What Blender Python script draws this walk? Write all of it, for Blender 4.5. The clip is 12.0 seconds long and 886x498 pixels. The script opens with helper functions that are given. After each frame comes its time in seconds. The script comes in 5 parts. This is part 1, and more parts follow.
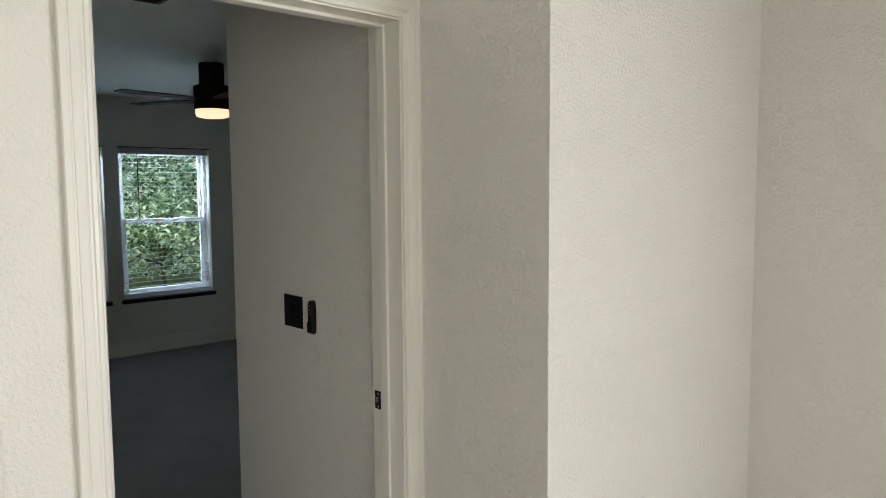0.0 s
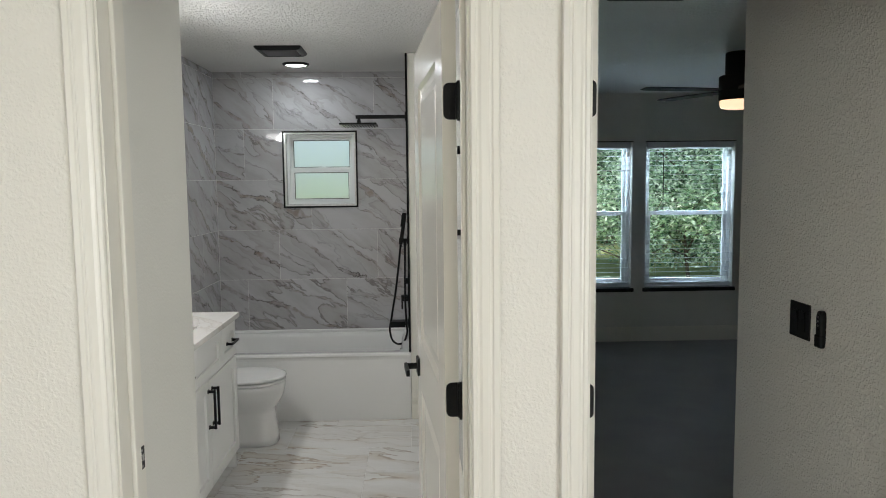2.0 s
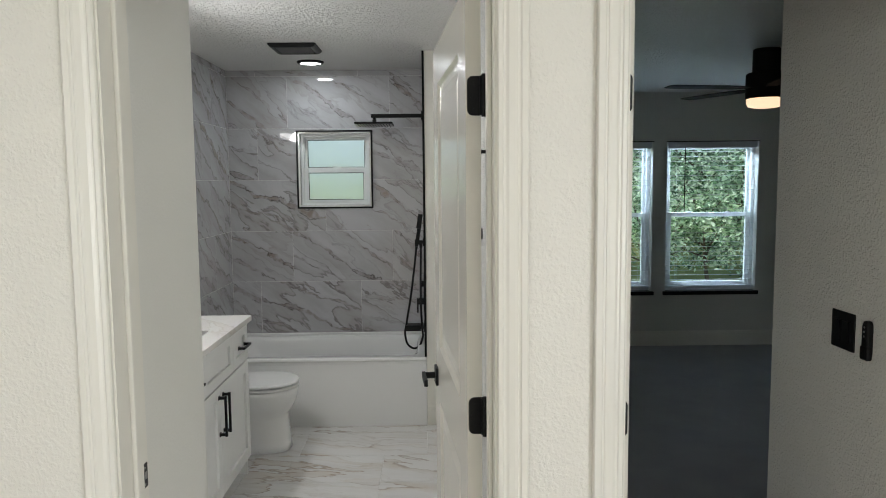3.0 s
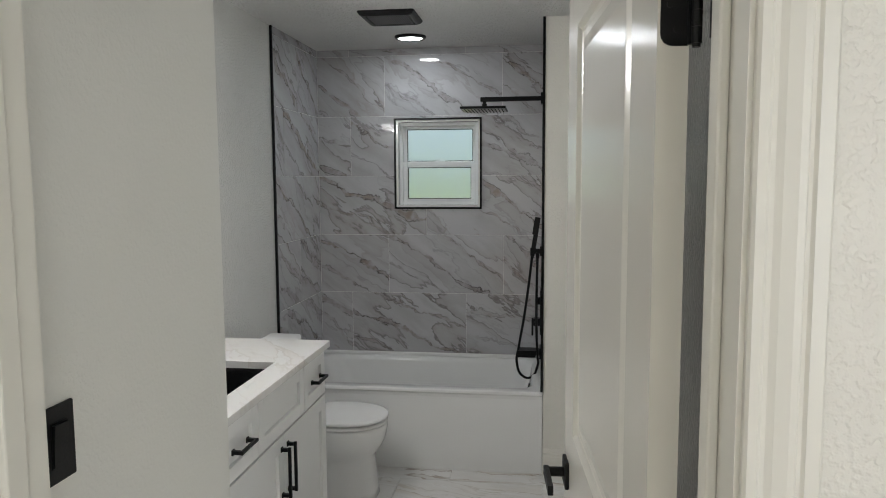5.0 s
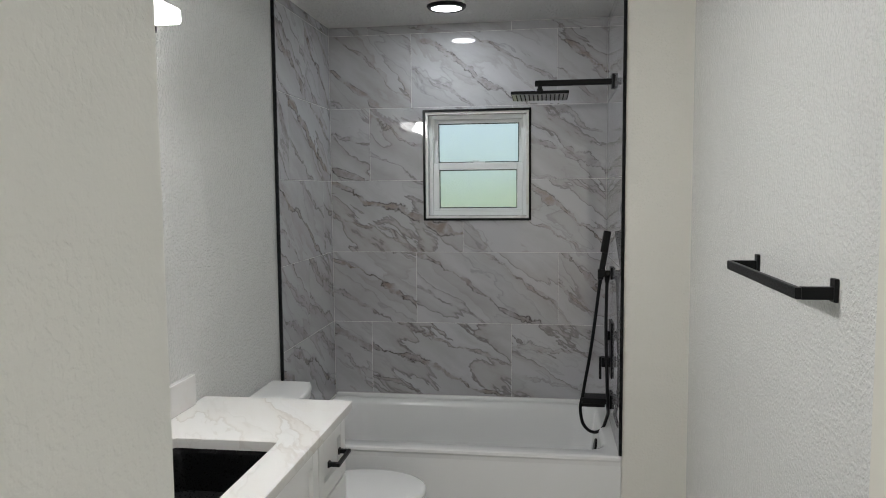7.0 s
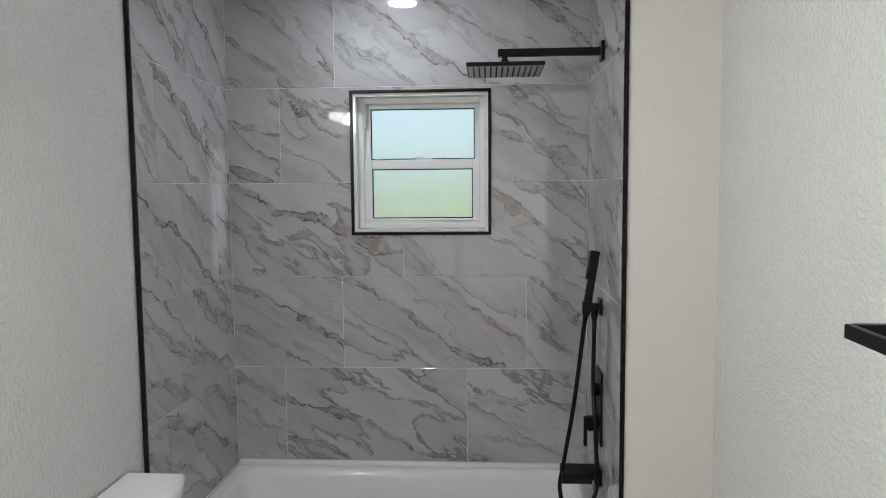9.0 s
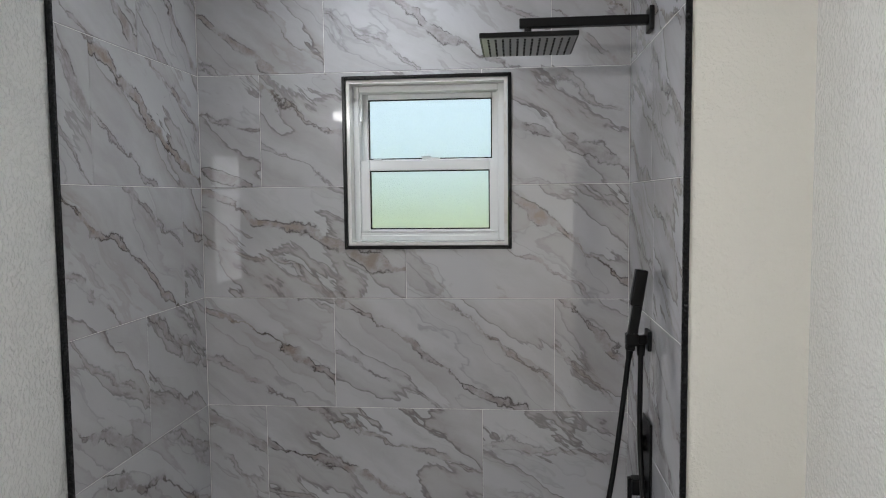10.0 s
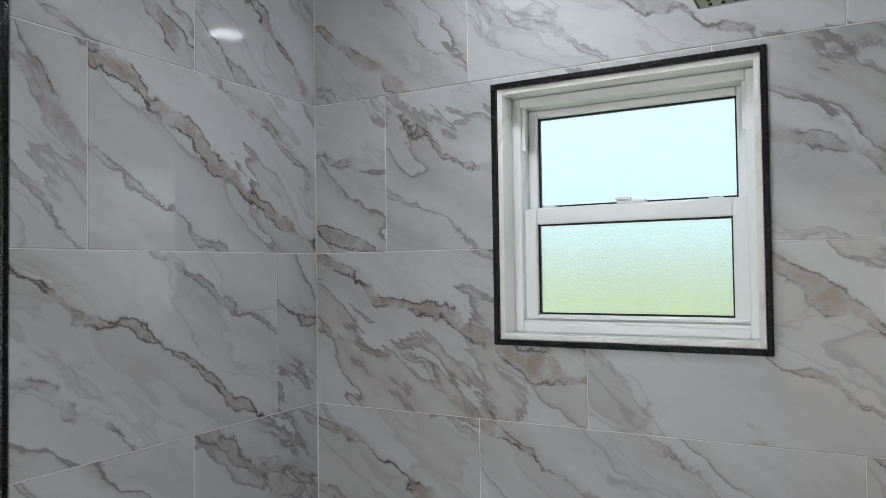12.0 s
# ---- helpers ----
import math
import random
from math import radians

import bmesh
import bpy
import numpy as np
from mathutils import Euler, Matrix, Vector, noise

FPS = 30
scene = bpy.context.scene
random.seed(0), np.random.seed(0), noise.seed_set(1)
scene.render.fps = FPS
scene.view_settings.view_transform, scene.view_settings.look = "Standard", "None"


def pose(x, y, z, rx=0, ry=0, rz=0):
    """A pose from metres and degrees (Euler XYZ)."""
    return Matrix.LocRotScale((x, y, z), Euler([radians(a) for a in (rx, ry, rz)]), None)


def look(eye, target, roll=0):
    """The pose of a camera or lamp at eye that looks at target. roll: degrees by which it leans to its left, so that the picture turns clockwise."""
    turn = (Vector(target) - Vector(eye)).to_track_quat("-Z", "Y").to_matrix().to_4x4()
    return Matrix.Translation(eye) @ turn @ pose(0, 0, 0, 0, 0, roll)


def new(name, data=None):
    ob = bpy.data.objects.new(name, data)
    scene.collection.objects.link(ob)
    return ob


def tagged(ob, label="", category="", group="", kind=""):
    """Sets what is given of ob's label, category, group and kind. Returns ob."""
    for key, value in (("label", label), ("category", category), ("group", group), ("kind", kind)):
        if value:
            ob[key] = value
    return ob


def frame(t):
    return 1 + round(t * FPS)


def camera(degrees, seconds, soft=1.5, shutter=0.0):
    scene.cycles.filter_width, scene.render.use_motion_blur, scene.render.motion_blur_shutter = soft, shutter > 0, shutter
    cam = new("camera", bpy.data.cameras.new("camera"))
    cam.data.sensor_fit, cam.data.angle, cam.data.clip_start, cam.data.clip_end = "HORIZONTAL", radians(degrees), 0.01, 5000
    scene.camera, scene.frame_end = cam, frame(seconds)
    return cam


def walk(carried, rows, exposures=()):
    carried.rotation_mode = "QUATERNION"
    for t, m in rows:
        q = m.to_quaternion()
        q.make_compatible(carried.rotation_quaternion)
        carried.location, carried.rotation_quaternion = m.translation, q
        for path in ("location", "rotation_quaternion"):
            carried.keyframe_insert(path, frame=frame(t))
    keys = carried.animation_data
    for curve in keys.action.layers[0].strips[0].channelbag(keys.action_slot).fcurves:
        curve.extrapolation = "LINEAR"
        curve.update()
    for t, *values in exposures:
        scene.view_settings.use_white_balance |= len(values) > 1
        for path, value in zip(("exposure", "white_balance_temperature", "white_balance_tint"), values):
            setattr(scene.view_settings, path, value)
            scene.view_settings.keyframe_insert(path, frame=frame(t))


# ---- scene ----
cam = camera(63.3, 12.0, soft=0.95)
PATH = [
    (0, (1.398, -0.024, 1.572), (2.752, 1.439, 1.399), -0.4),
    (0.5, (1.463, -0.059, 1.571), (2.421, 1.688, 1.4), -0.4),
    (1, (1.494, -0.06, 1.573), (1.996, 1.868, 1.397), -0.6),
    (1.5, (1.499, -0.043, 1.576), (1.658, 1.942, 1.394), -0.6),
    (2, (1.499, -0.04, 1.588), (1.572, 1.95, 1.403), -0.6),
    (2.5, (1.488, -0.03, 1.597), (1.55, 1.961, 1.413), -0.5),
    (3, (1.482, 0.08, 1.588), (1.517, 2.072, 1.405), -0.5),
    (3.2, (1.468, 0.153, 1.584), (1.485, 2.144, 1.399), -0.6),
    (5, (1.441, 0.899, 1.595), (1.168, 2.871, 1.402), -0.3),
    (5.5, (1.338, 1.109, 1.601), (1.016, 3.074, 1.412), -0.3),
    (6, (1.250, 1.286, 1.592), (0.920, 3.249, 1.403), -0.2),
    (6.5, (1.177, 1.485, 1.575), (0.866, 3.456, 1.401), -0.3),
    (8.3, (1.087, 2.295, 1.583), (0.913, 4.282, 1.417), -0.5),
    (8.5, (1.081, 2.373, 1.598), (0.928, 4.361, 1.427), -0.4),
    (9, (1.050, 2.580, 1.599), (0.923, 4.569, 1.426), -0.5),
    (9.5, (1.013, 2.814, 1.605), (0.872, 4.802, 1.44), -0.5),
    (10, (1.062, 3.066, 1.577), (0.87, 5.052, 1.435), -0.6),
    (10.5, (1.151, 3.33, 1.588), (0.841, 5.303, 1.481), -0.8),
    (11, (1.184, 3.559, 1.585), (0.72, 5.503, 1.522), -0.8),
    (11.5, (1.199, 3.777, 1.593), (0.512, 5.656, 1.593), -0.8),
    (12, (1.172, 4.003, 1.576), (0.203, 5.751, 1.63), -0.8),
]
walk(cam, [(t, look(eye, target, roll)) for t, eye, target, roll in PATH],
     [(0.0, -0.05, 6440, 10), (2.5, -0.11, 6340, 9), (5.0, -0.26, 6310, 10), (6.5, -0.13, 6300, 10), (8.5, 0.14, 6240, 12), (10.5, 0.27, 6250, 12), (12.0, 0.46, 6160, 9)])

# ---- world, sun and large lights ----
world = bpy.data.worlds.new("world")
scene.world = world
world.use_nodes = True
wn = world.node_tree.nodes
sky = wn.new("ShaderNodeTexSky")
sky.sky_type = "NISHITA"
sky.sun_disc = False
sky.sun_elevation, sky.sun_rotation = radians(47.4), radians(230.2)
sky.air_density, sky.dust_density = 1.0, 1.0
wn["Background"].inputs["Strength"].default_value = 0.15
world.node_tree.links.new(sky.outputs["Color"], wn["Background"].inputs["Color"])

sun_data = bpy.data.lights.new("sun", "SUN")
sun_data.energy, sun_data.angle, sun_data.color = 5.0, radians(0.5), (1.0, 0.95, 0.87)
sun = new("sun", sun_data)
sun.matrix_world = look((-12.0, -10.0, 17.0), (0.0, 0.0, 0.0))


def area_lamp(name, m, w, h, watts, colour):
    data = bpy.data.lights.new(name, "AREA")
    data.shape, data.size, data.size_y = "RECTANGLE", w, h
    data.energy, data.color = watts, colour
    ob = new(name, data)
    ob.matrix_world = m
    return ob


def point_lamp(name, place, watts, colour, radius):
    data = bpy.data.lights.new(name, "POINT")
    data.energy, data.color, data.shadow_soft_size = watts, colour, radius
    ob = new(name, data)
    ob.location = place
    return ob


# daylight through the living room's glass doors, an added south fill, and the lamps of the bathroom and the bedroom
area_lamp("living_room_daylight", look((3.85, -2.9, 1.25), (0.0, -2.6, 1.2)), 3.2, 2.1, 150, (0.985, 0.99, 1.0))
# fill light added in an assumed, unseen south opening to brighten the hall walls
area_lamp("living_room_south_fill", look((-1.35, -4.93, 1.3), (0.3, 0.0, 1.2)), 2.0, 1.9, 58, (0.97, 0.99, 1.0))
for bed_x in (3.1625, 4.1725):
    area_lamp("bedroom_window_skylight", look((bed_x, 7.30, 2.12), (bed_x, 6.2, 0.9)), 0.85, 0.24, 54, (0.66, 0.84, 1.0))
area_lamp("bathroom_downlight_lamp", look((0.675, 5.10, 2.398), (0.675, 5.10, 0.0)), 0.12, 0.12, 2.7, (0.92, 0.98, 1.0)).data.shape = "DISK"
area_lamp("vanity_lamp", look((0.135, 3.40, 2.06), (1.0, 3.40, 1.5)), 0.5, 0.08, 13.2, (1.0, 0.98, 0.95))


# ---- materials ----
def material(name, colour, rough=0.5, metal=0.0):
    m = bpy.data.materials.new(name)
    m.use_nodes = True
    p = m.node_tree.nodes["Principled BSDF"]
    p.inputs["Base Color"].default_value = (*colour, 1)
    p.inputs["Roughness"].default_value = rough
    p.inputs["Metallic"].default_value = metal
    return m, m.node_tree, p


def node(t, kind, **values):
    n = t.nodes.new(kind)
    for key, value in values.items():
        n.inputs[key.replace("_", " ")].default_value = value
    return n


def coords(t, scale=(1, 1, 1), turn=(0, 0, 0), shift=None):
    c = t.nodes.new("ShaderNodeTexCoord")
    mp = t.nodes.new("ShaderNodeMapping")
    mp.inputs["Scale"].default_value = scale
    mp.inputs["Rotation"].default_value = [radians(a) for a in turn]
    t.links.new(c.outputs["Object"], mp.inputs["Vector"])
    return mp.outputs["Vector"]


def noise_tex(t, vector, scale, detail=3.0, rough=0.5, distortion=0.0):
    n = node(t, "ShaderNodeTexNoise", Scale=scale, Detail=detail, Roughness=rough, Distortion=distortion)
    t.links.new(vector, n.inputs["Vector"])
    return n.outputs["Fac"]


def ramp(t, fac, stops):
    r = t.nodes.new("ShaderNodeValToRGB")
    e = r.color_ramp.elements
    while len(e) < len(stops):
        e.new(0.5)
    for k, (pos, col) in enumerate(stops):
        e[k].position = pos
        e[k].color = (*col, 1) if len(col) == 3 else col
    t.links.new(fac, r.inputs["Fac"])
    return r.outputs["Color"]


def grey(v):
    return (v, v, v)


def mix(t, fac, a, b, kind="MIX"):
    n = t.nodes.new("ShaderNodeMix")
    n.data_type, n.blend_type = "RGBA", kind
    for value, slot in ((fac, n.inputs[0]), (a, n.inputs[6]), (b, n.inputs[7])):
        if hasattr(value, "is_linked"):
            t.links.new(value, slot)
        else:
            slot.default_value = value if not isinstance(value, tuple) else (*value, 1)
    return n.outputs[2]


def maths(t, op, a, b=0.0, clamp=False):
    n = t.nodes.new("ShaderNodeMath")
    n.operation, n.use_clamp = op, clamp
    for value, slot in ((a, n.inputs[0]), (b, n.inputs[1])):
        if hasattr(value, "is_linked"):
            t.links.new(value, slot)
        else:
            slot.default_value = value
    return n.outputs[0]


def bump(t, p, height, strength, distance):
    b = node(t, "ShaderNodeBump", Strength=strength, Distance=distance)
    t.links.new(height, b.inputs["Height"])
    t.links.new(b.outputs["Normal"], p.inputs["Normal"])
    return b


def drywall(name, colour, depth=0.0011, rough=0.36, size=92):
    """Painted drywall with a knockdown texture: flattened splatters on a fine roller stipple."""
    m, t, p = material(name, colour, rough)
    v = coords(t)
    blob = noise_tex(t, v, size, 2, 0.5)
    flat = ramp(t, blob, [(0.45, grey(0)), (0.62, grey(1))])
    fine = noise_tex(t, v, 2.6 * size, 2, 0.6)
    broad = noise_tex(t, v, 16, 2, 0.5)
    gate = ramp(t, broad, [(0.30, grey(0.55)), (0.60, grey(1))])
    h = maths(t, "ADD", maths(t, "MULTIPLY", flat, gate), maths(t, "MULTIPLY", fine, 0.30))
    bump(t, p, h, 0.9, depth)
    return m


def marble(name, white, soft, vein, rough, scale, plane="xz", slope=35.0, amount=1.0, main=False):
    """Polished marble-look porcelain: slanting veins, sharp on one side and fading on the other, with hairlines between; other on each piece.
    main: each piece also has one broad vein, whose height, fall and strength are its object colour."""
    m, t, p = material(name, white, rough)
    c = t.nodes.new("ShaderNodeTexCoord")
    info = t.nodes.new("ShaderNodeObjectInfo")
    off = t.nodes.new("ShaderNodeCombineXYZ")
    for k, f in enumerate((37.0, 61.0, 23.0)):
        t.links.new(maths(t, "MULTIPLY", info.outputs["Random"], f), off.inputs[k])

    def vec(op, a, b):
        n = t.nodes.new("ShaderNodeVectorMath")
        n.operation = op
        for value, slot in ((a, n.inputs[0]), (b, n.inputs[1])):
            if hasattr(value, "is_linked"):
                t.links.new(value, slot)
            else:
                slot.default_value = value
        return n.outputs[0]

    mp = t.nodes.new("ShaderNodeMapping")
    mp.inputs["Rotation"].default_value = (0, radians(-slope), 0) if plane == "xz" else (0, 0, radians(slope))
    t.links.new(c.outputs["Object"], mp.inputs["Vector"])
    v = vec("ADD", mp.outputs["Vector"], off.outputs[0])
    warp = node(t, "ShaderNodeTexNoise", Scale=2.6 * scale, Detail=5.0, Roughness=0.55)
    t.links.new(v, warp.inputs["Vector"])
    v = vec("ADD", v, vec("MULTIPLY", vec("SUBTRACT", warp.outputs["Color"], (0.5, 0.5, 0.5)), (0.20, 0.20, 0.20)))
    v = vec("MULTIPLY", v, (0.46, 1.0, 2.0) if plane == "xz" else (0.46, 2.0, 1.0))
    big = noise_tex(t, v, 1.9 * scale, 6, 0.53)
    second = noise_tex(t, v, 3.1 * scale, 4, 0.52)
    patchy = noise_tex(t, v, 1.1 * scale, 2, 0.5)
    gate = ramp(t, patchy, [(0.34, grey(0.15)), (0.52, grey(1))])
    gate2 = ramp(t, patchy, [(0.44, grey(1)), (0.62, grey(0.1))])
    band = maths(t, "MULTIPLY", ramp(t, big, [(0.497, grey(0)), (0.505, grey(0.75)), (0.525, grey(0.36)), (0.585, grey(0))]), gate)
    line = maths(t, "MULTIPLY", ramp(t, big, [(0.496, grey(0)), (0.500, grey(1)), (0.504, grey(1)), (0.511, grey(0))]), gate)
    band2 = maths(t, "MULTIPLY", ramp(t, big, [(0.355, grey(0)), (0.415, grey(0.5)), (0.424, grey(0.95)), (0.432, grey(0))]), gate2)
    hair = maths(t, "MULTIPLY", ramp(t, second, [(0.552, grey(0)), (0.560, grey(0.75)), (0.568, grey(0.1)), (0.60, grey(0))]), gate2)
    haze = noise_tex(t, v, 1.3 * scale, 5, 0.6)
    base = mix(t, ramp(t, haze, [(0.38, grey(0)), (0.68, grey(0.34 * amount))]), white, tuple(0.5 * (s + w) for s, w in zip(soft, white)))
    mottle = noise_tex(t, v, 4.5 * scale, 6, 0.62)
    base = mix(t, ramp(t, mottle, [(0.47, grey(0)), (0.66, grey(0.42 * amount))]), base, soft)
    warm = noise_tex(t, v, 1.7 * scale, 3, 0.5)
    soft2 = mix(t, ramp(t, warm, [(0.42, grey(0)), (0.58, grey(1))]), soft, (soft[0] * 1.08, soft[1] * 0.94, soft[2] * 0.76))
    col = mix(t, maths(t, "MULTIPLY", band, amount), base, soft2)
    col = mix(t, maths(t, "MULTIPLY", band2, 0.8 * amount), col, soft2)
    col = mix(t, maths(t, "MULTIPLY", line, 0.85 * amount), col, vein)
    col = mix(t, maths(t, "MULTIPLY", hair, 0.7 * amount), col, vein)
    if main:
        sep = t.nodes.new("ShaderNodeSeparateXYZ")
        t.links.new(c.outputs["Object"], sep.inputs[0])
        own = t.nodes.new("ShaderNodeSeparateColor")
        t.links.new(info.outputs["Color"], own.inputs[0])
        raw = vec("ADD", c.outputs["Object"], off.outputs[0])
        height = maths(t, "ADD", maths(t, "SUBTRACT", sep.outputs[2], own.outputs[0]), maths(t, "MULTIPLY", sep.outputs[0], own.outputs[1]))
        for lift, wide, seed, power in ((0.0, 1.0, 0.0, 1.0), (0.19, 0.45, 4.7, 0.6), (-0.17, 0.55, 9.1, 0.6)):
            place = vec("ADD", raw, (seed, seed, seed))
            sway = maths(t, "MULTIPLY", maths(t, "SUBTRACT", noise_tex(t, place, 4.2, 2, 0.5), 0.5), 0.17)
            crook = maths(t, "MULTIPLY", maths(t, "SUBTRACT", noise_tex(t, place, 14.0, 6, 0.68), 0.5), 0.075)
            d = maths(t, "ADD", maths(t, "ADD", maths(t, "SUBTRACT", height, lift), sway), crook)
            swell = maths(t, "MULTIPLY", maths(t, "SUBTRACT", noise_tex(t, place, 6.5, 3, 0.55), 0.40, True), 0.15 * wide)
            away = maths(t, "ABSOLUTE", d)
            inside = maths(t, "SUBTRACT", 1.0, maths(t, "DIVIDE", away, maths(t, "ADD", swell, 0.004)), True)
            body = maths(t, "MULTIPLY", ramp(t, inside, [(0.0, grey(0)), (0.6, grey(1))]), ramp(t, noise_tex(t, place, 22.0, 6, 0.7), [(0.36, grey(0.1)), (0.62, grey(0.95))]))
            edge = maths(t, "ABSOLUTE", maths(t, "SUBTRACT", away, maths(t, "MULTIPLY", swell, 0.85)))
            broken = ramp(t, noise_tex(t, place, 11.0, 3, 0.6), [(0.42, grey(0)), (0.54, grey(1))])
            rim = maths(t, "MULTIPLY", ramp(t, edge, [(0.0010, grey(1)), (0.0045, grey(0))]), broken)
            halo = ramp(t, maths(t, "ADD", d, 0.5), [(0.34, grey(0)), (0.47, grey(0.55)), (0.50, grey(0.60)), (0.53, grey(0))])
            level = maths(t, "MULTIPLY", own.outputs[2], power)
            col = mix(t, maths(t, "MULTIPLY", halo, level), col, tuple(0.45 * q + 0.55 * w for q, w in zip(soft, white)))
            col = mix(t, maths(t, "MULTIPLY", maths(t, "MULTIPLY", body, 0.85), level), col, soft2)
            col = mix(t, maths(t, "MULTIPLY", maths(t, "MULTIPLY", rim, 0.95), level), col, vein)
        p.inputs["IOR"].default_value = 1.65
    t.links.new(col, p.inputs["Base Color"])
    fine = noise_tex(t, c.outputs["Object"], 26, 2, 0.5)
    t.links.new(ramp(t, fine, [(0.3, grey(rough * 0.8)), (0.8, grey(rough * 1.7))]), p.inputs["Roughness"])
    slow = noise_tex(t, c.outputs["Object"], 5, 1, 0.4)
    bump(t, p, slow, 0.05, 0.0010)
    return m


def painted(name, colour, rough, grain=0.0, size=300):
    """Smooth gloss paint or glaze; grain gives a fine orange peel."""
    m, t, p = material(name, colour, rough)
    if grain:
        bump(t, p, noise_tex(t, coords(t), size, 2, 0.5), grain, 0.0006)
    return m


def black_metal(name, rough=0.42, value=0.0035):
    m, t, p = material(name, (value, value, value * 1.05), rough, 0.0)
    v = coords(t)
    p.inputs["Specular IOR Level"].default_value = 0.28
    f = noise_tex(t, v, 220, 2, 0.5)
    t.links.new(ramp(t, f, [(0.3, grey(rough - 0.06)), (0.75, grey(rough + 0.1))]), p.inputs["Roughness"])
    bump(t, p, f, 0.1, 0.0003)
    return m


WALL = drywall("wall_paint", (0.785, 0.765, 0.700), 0.0009, 0.36, 100)
HALL_WALL = drywall("hall_wall_paint", (0.785, 0.768, 0.718), 0.0026, 0.33, 104)
BATH_WALL = drywall("bathroom_wall_paint", (0.755, 0.755, 0.730), 0.0027, 0.25, 100)
CLOSET_WALL = drywall("closet_wall_paint", (0.755, 0.750, 0.705), 0.0004, 0.40, 98)
BED_WALL = drywall("bedroom_wall_paint", (0.72, 0.71, 0.665), 0.0014)
CEILING = drywall("ceiling_paint", (0.78, 0.775, 0.76), 0.012, 0.38, 68)
TRIM = painted("trim_paint", (0.80, 0.78, 0.71), 0.30)
DOOR_PAINT = painted("door_paint", (0.79, 0.765, 0.69), 0.20)
CABINET = painted("cabinet_paint", (0.80, 0.80, 0.78), 0.32)
TILE = marble("wall_tile_marble", (0.50, 0.50, 0.52), (0.225, 0.200, 0.190), (0.050, 0.041, 0.037), 0.020, 0.9, amount=0.60, main=True)
FLOOR_TILE = marble("floor_tile_marble", (0.76, 0.75, 0.74), (0.50, 0.46, 0.42), (0.30, 0.24, 0.19), 0.14, 0.8, "xy", 14.0, 0.68)
QUARTZ = marble("quartz", (0.82, 0.81, 0.79), (0.62, 0.57, 0.52), (0.36, 0.29, 0.23), 0.10, 0.7, "xy", 62.0, 0.26)
GROUT = painted("grout", (0.74, 0.73, 0.71), 0.85, 0.6, 400)
BLACK = black_metal("matt_black_metal")
BLACK_FAN = black_metal("flat_black_fan_paint", 0.75, 0.004)
BLACK_TRIM = black_metal("black_edge_trim", 0.25)
BLACK_PLASTIC = black_metal("black_plastic", 0.36, 0.004)
PORCELAIN = painted("white_porcelain", (0.82, 0.82, 0.81), 0.06)
ACRYLIC = painted("white_acrylic", (0.80, 0.80, 0.79), 0.10)
VINYL = painted("white_vinyl", (0.80, 0.81, 0.81), 0.30)
BLIND = painted("blind_slat", (0.74, 0.76, 0.78), 0.40)
BLACK_SINK = black_metal("black_sink_composite", 0.30, 0.006)
# non-metal grey: the bright tile mirrored in the spray face, put in as colour
SPRAY_FACE, _, _ = material("spray_face_painted_sheen", (0.20, 0.20, 0.205), 0.30, 0.0)
CHROME, _, _ = material("bright_metal", (0.75, 0.75, 0.74), 0.2, 1.0)
DARK_SILL = black_metal("black_stone_sill", 0.22, 0.008)


def carpet_material():
    m, t, p = material("grey_carpet", (0.09, 0.088, 0.095), 0.95)
    v = coords(t)
    fibre = noise_tex(t, v, 330, 3, 0.7)
    clump = noise_tex(t, v, 60, 3, 0.6)
    pile = noise_tex(t, v, 3.0, 3, 0.6)
    col = mix(t, fibre, (0.19, 0.18, 0.187), (0.42, 0.40, 0.405))
    col = mix(t, ramp(t, pile, [(0.35, grey(0)), (0.7, grey(0.5))]), col, (0.20, 0.19, 0.20))
    t.links.new(col, p.inputs["Base Color"])
    bump(t, p, maths(t, "ADD", fibre, clump), 0.9, 0.006)
    p.inputs["Sheen Weight"].default_value = 0.25
    return m


def glow(name, colour, strength, dark=False):
    m, t, p = material(name, (0.0, 0.0, 0.0) if dark else colour, 0.9 if dark else 0.4)
    p.inputs["Emission Color"].default_value = (*colour, 1)
    p.inputs["Emission Strength"].default_value = strength
    return m


def glass_material(name, rough, ripple):
    m, t, p = material(name, (0.97, 0.99, 0.985), rough)
    p.inputs["Transmission Weight"].default_value = 1.0
    p.inputs["IOR"].default_value = 1.12 if ripple else 1.02
    if ripple:
        v = coords(t)
        n = noise_tex(t, v, 240, 2, 0.6)
        bump(t, p, n, 0.8, 0.0035)
    return m


CARPET = carpet_material()
HAZE_GLOW = glow("bright_hazy_sky", (0.72, 0.92, 1.0), 0.80, True)
LAMP_GLOW = glow("lit_diffuser", (1.0, 1.0, 1.0), 7.0)
WARM_GLOW = glow("warm_lit_diffuser", (1.0, 0.66, 0.42), 1.35)
VANITY_GLOW = glow("vanity_lit_diffuser", (1.0, 0.97, 0.92), 9.0)
FROSTED = glass_material("frosted_glass", 0.55, True)
CLEAR = glass_material("clear_glass", 0.0, False)


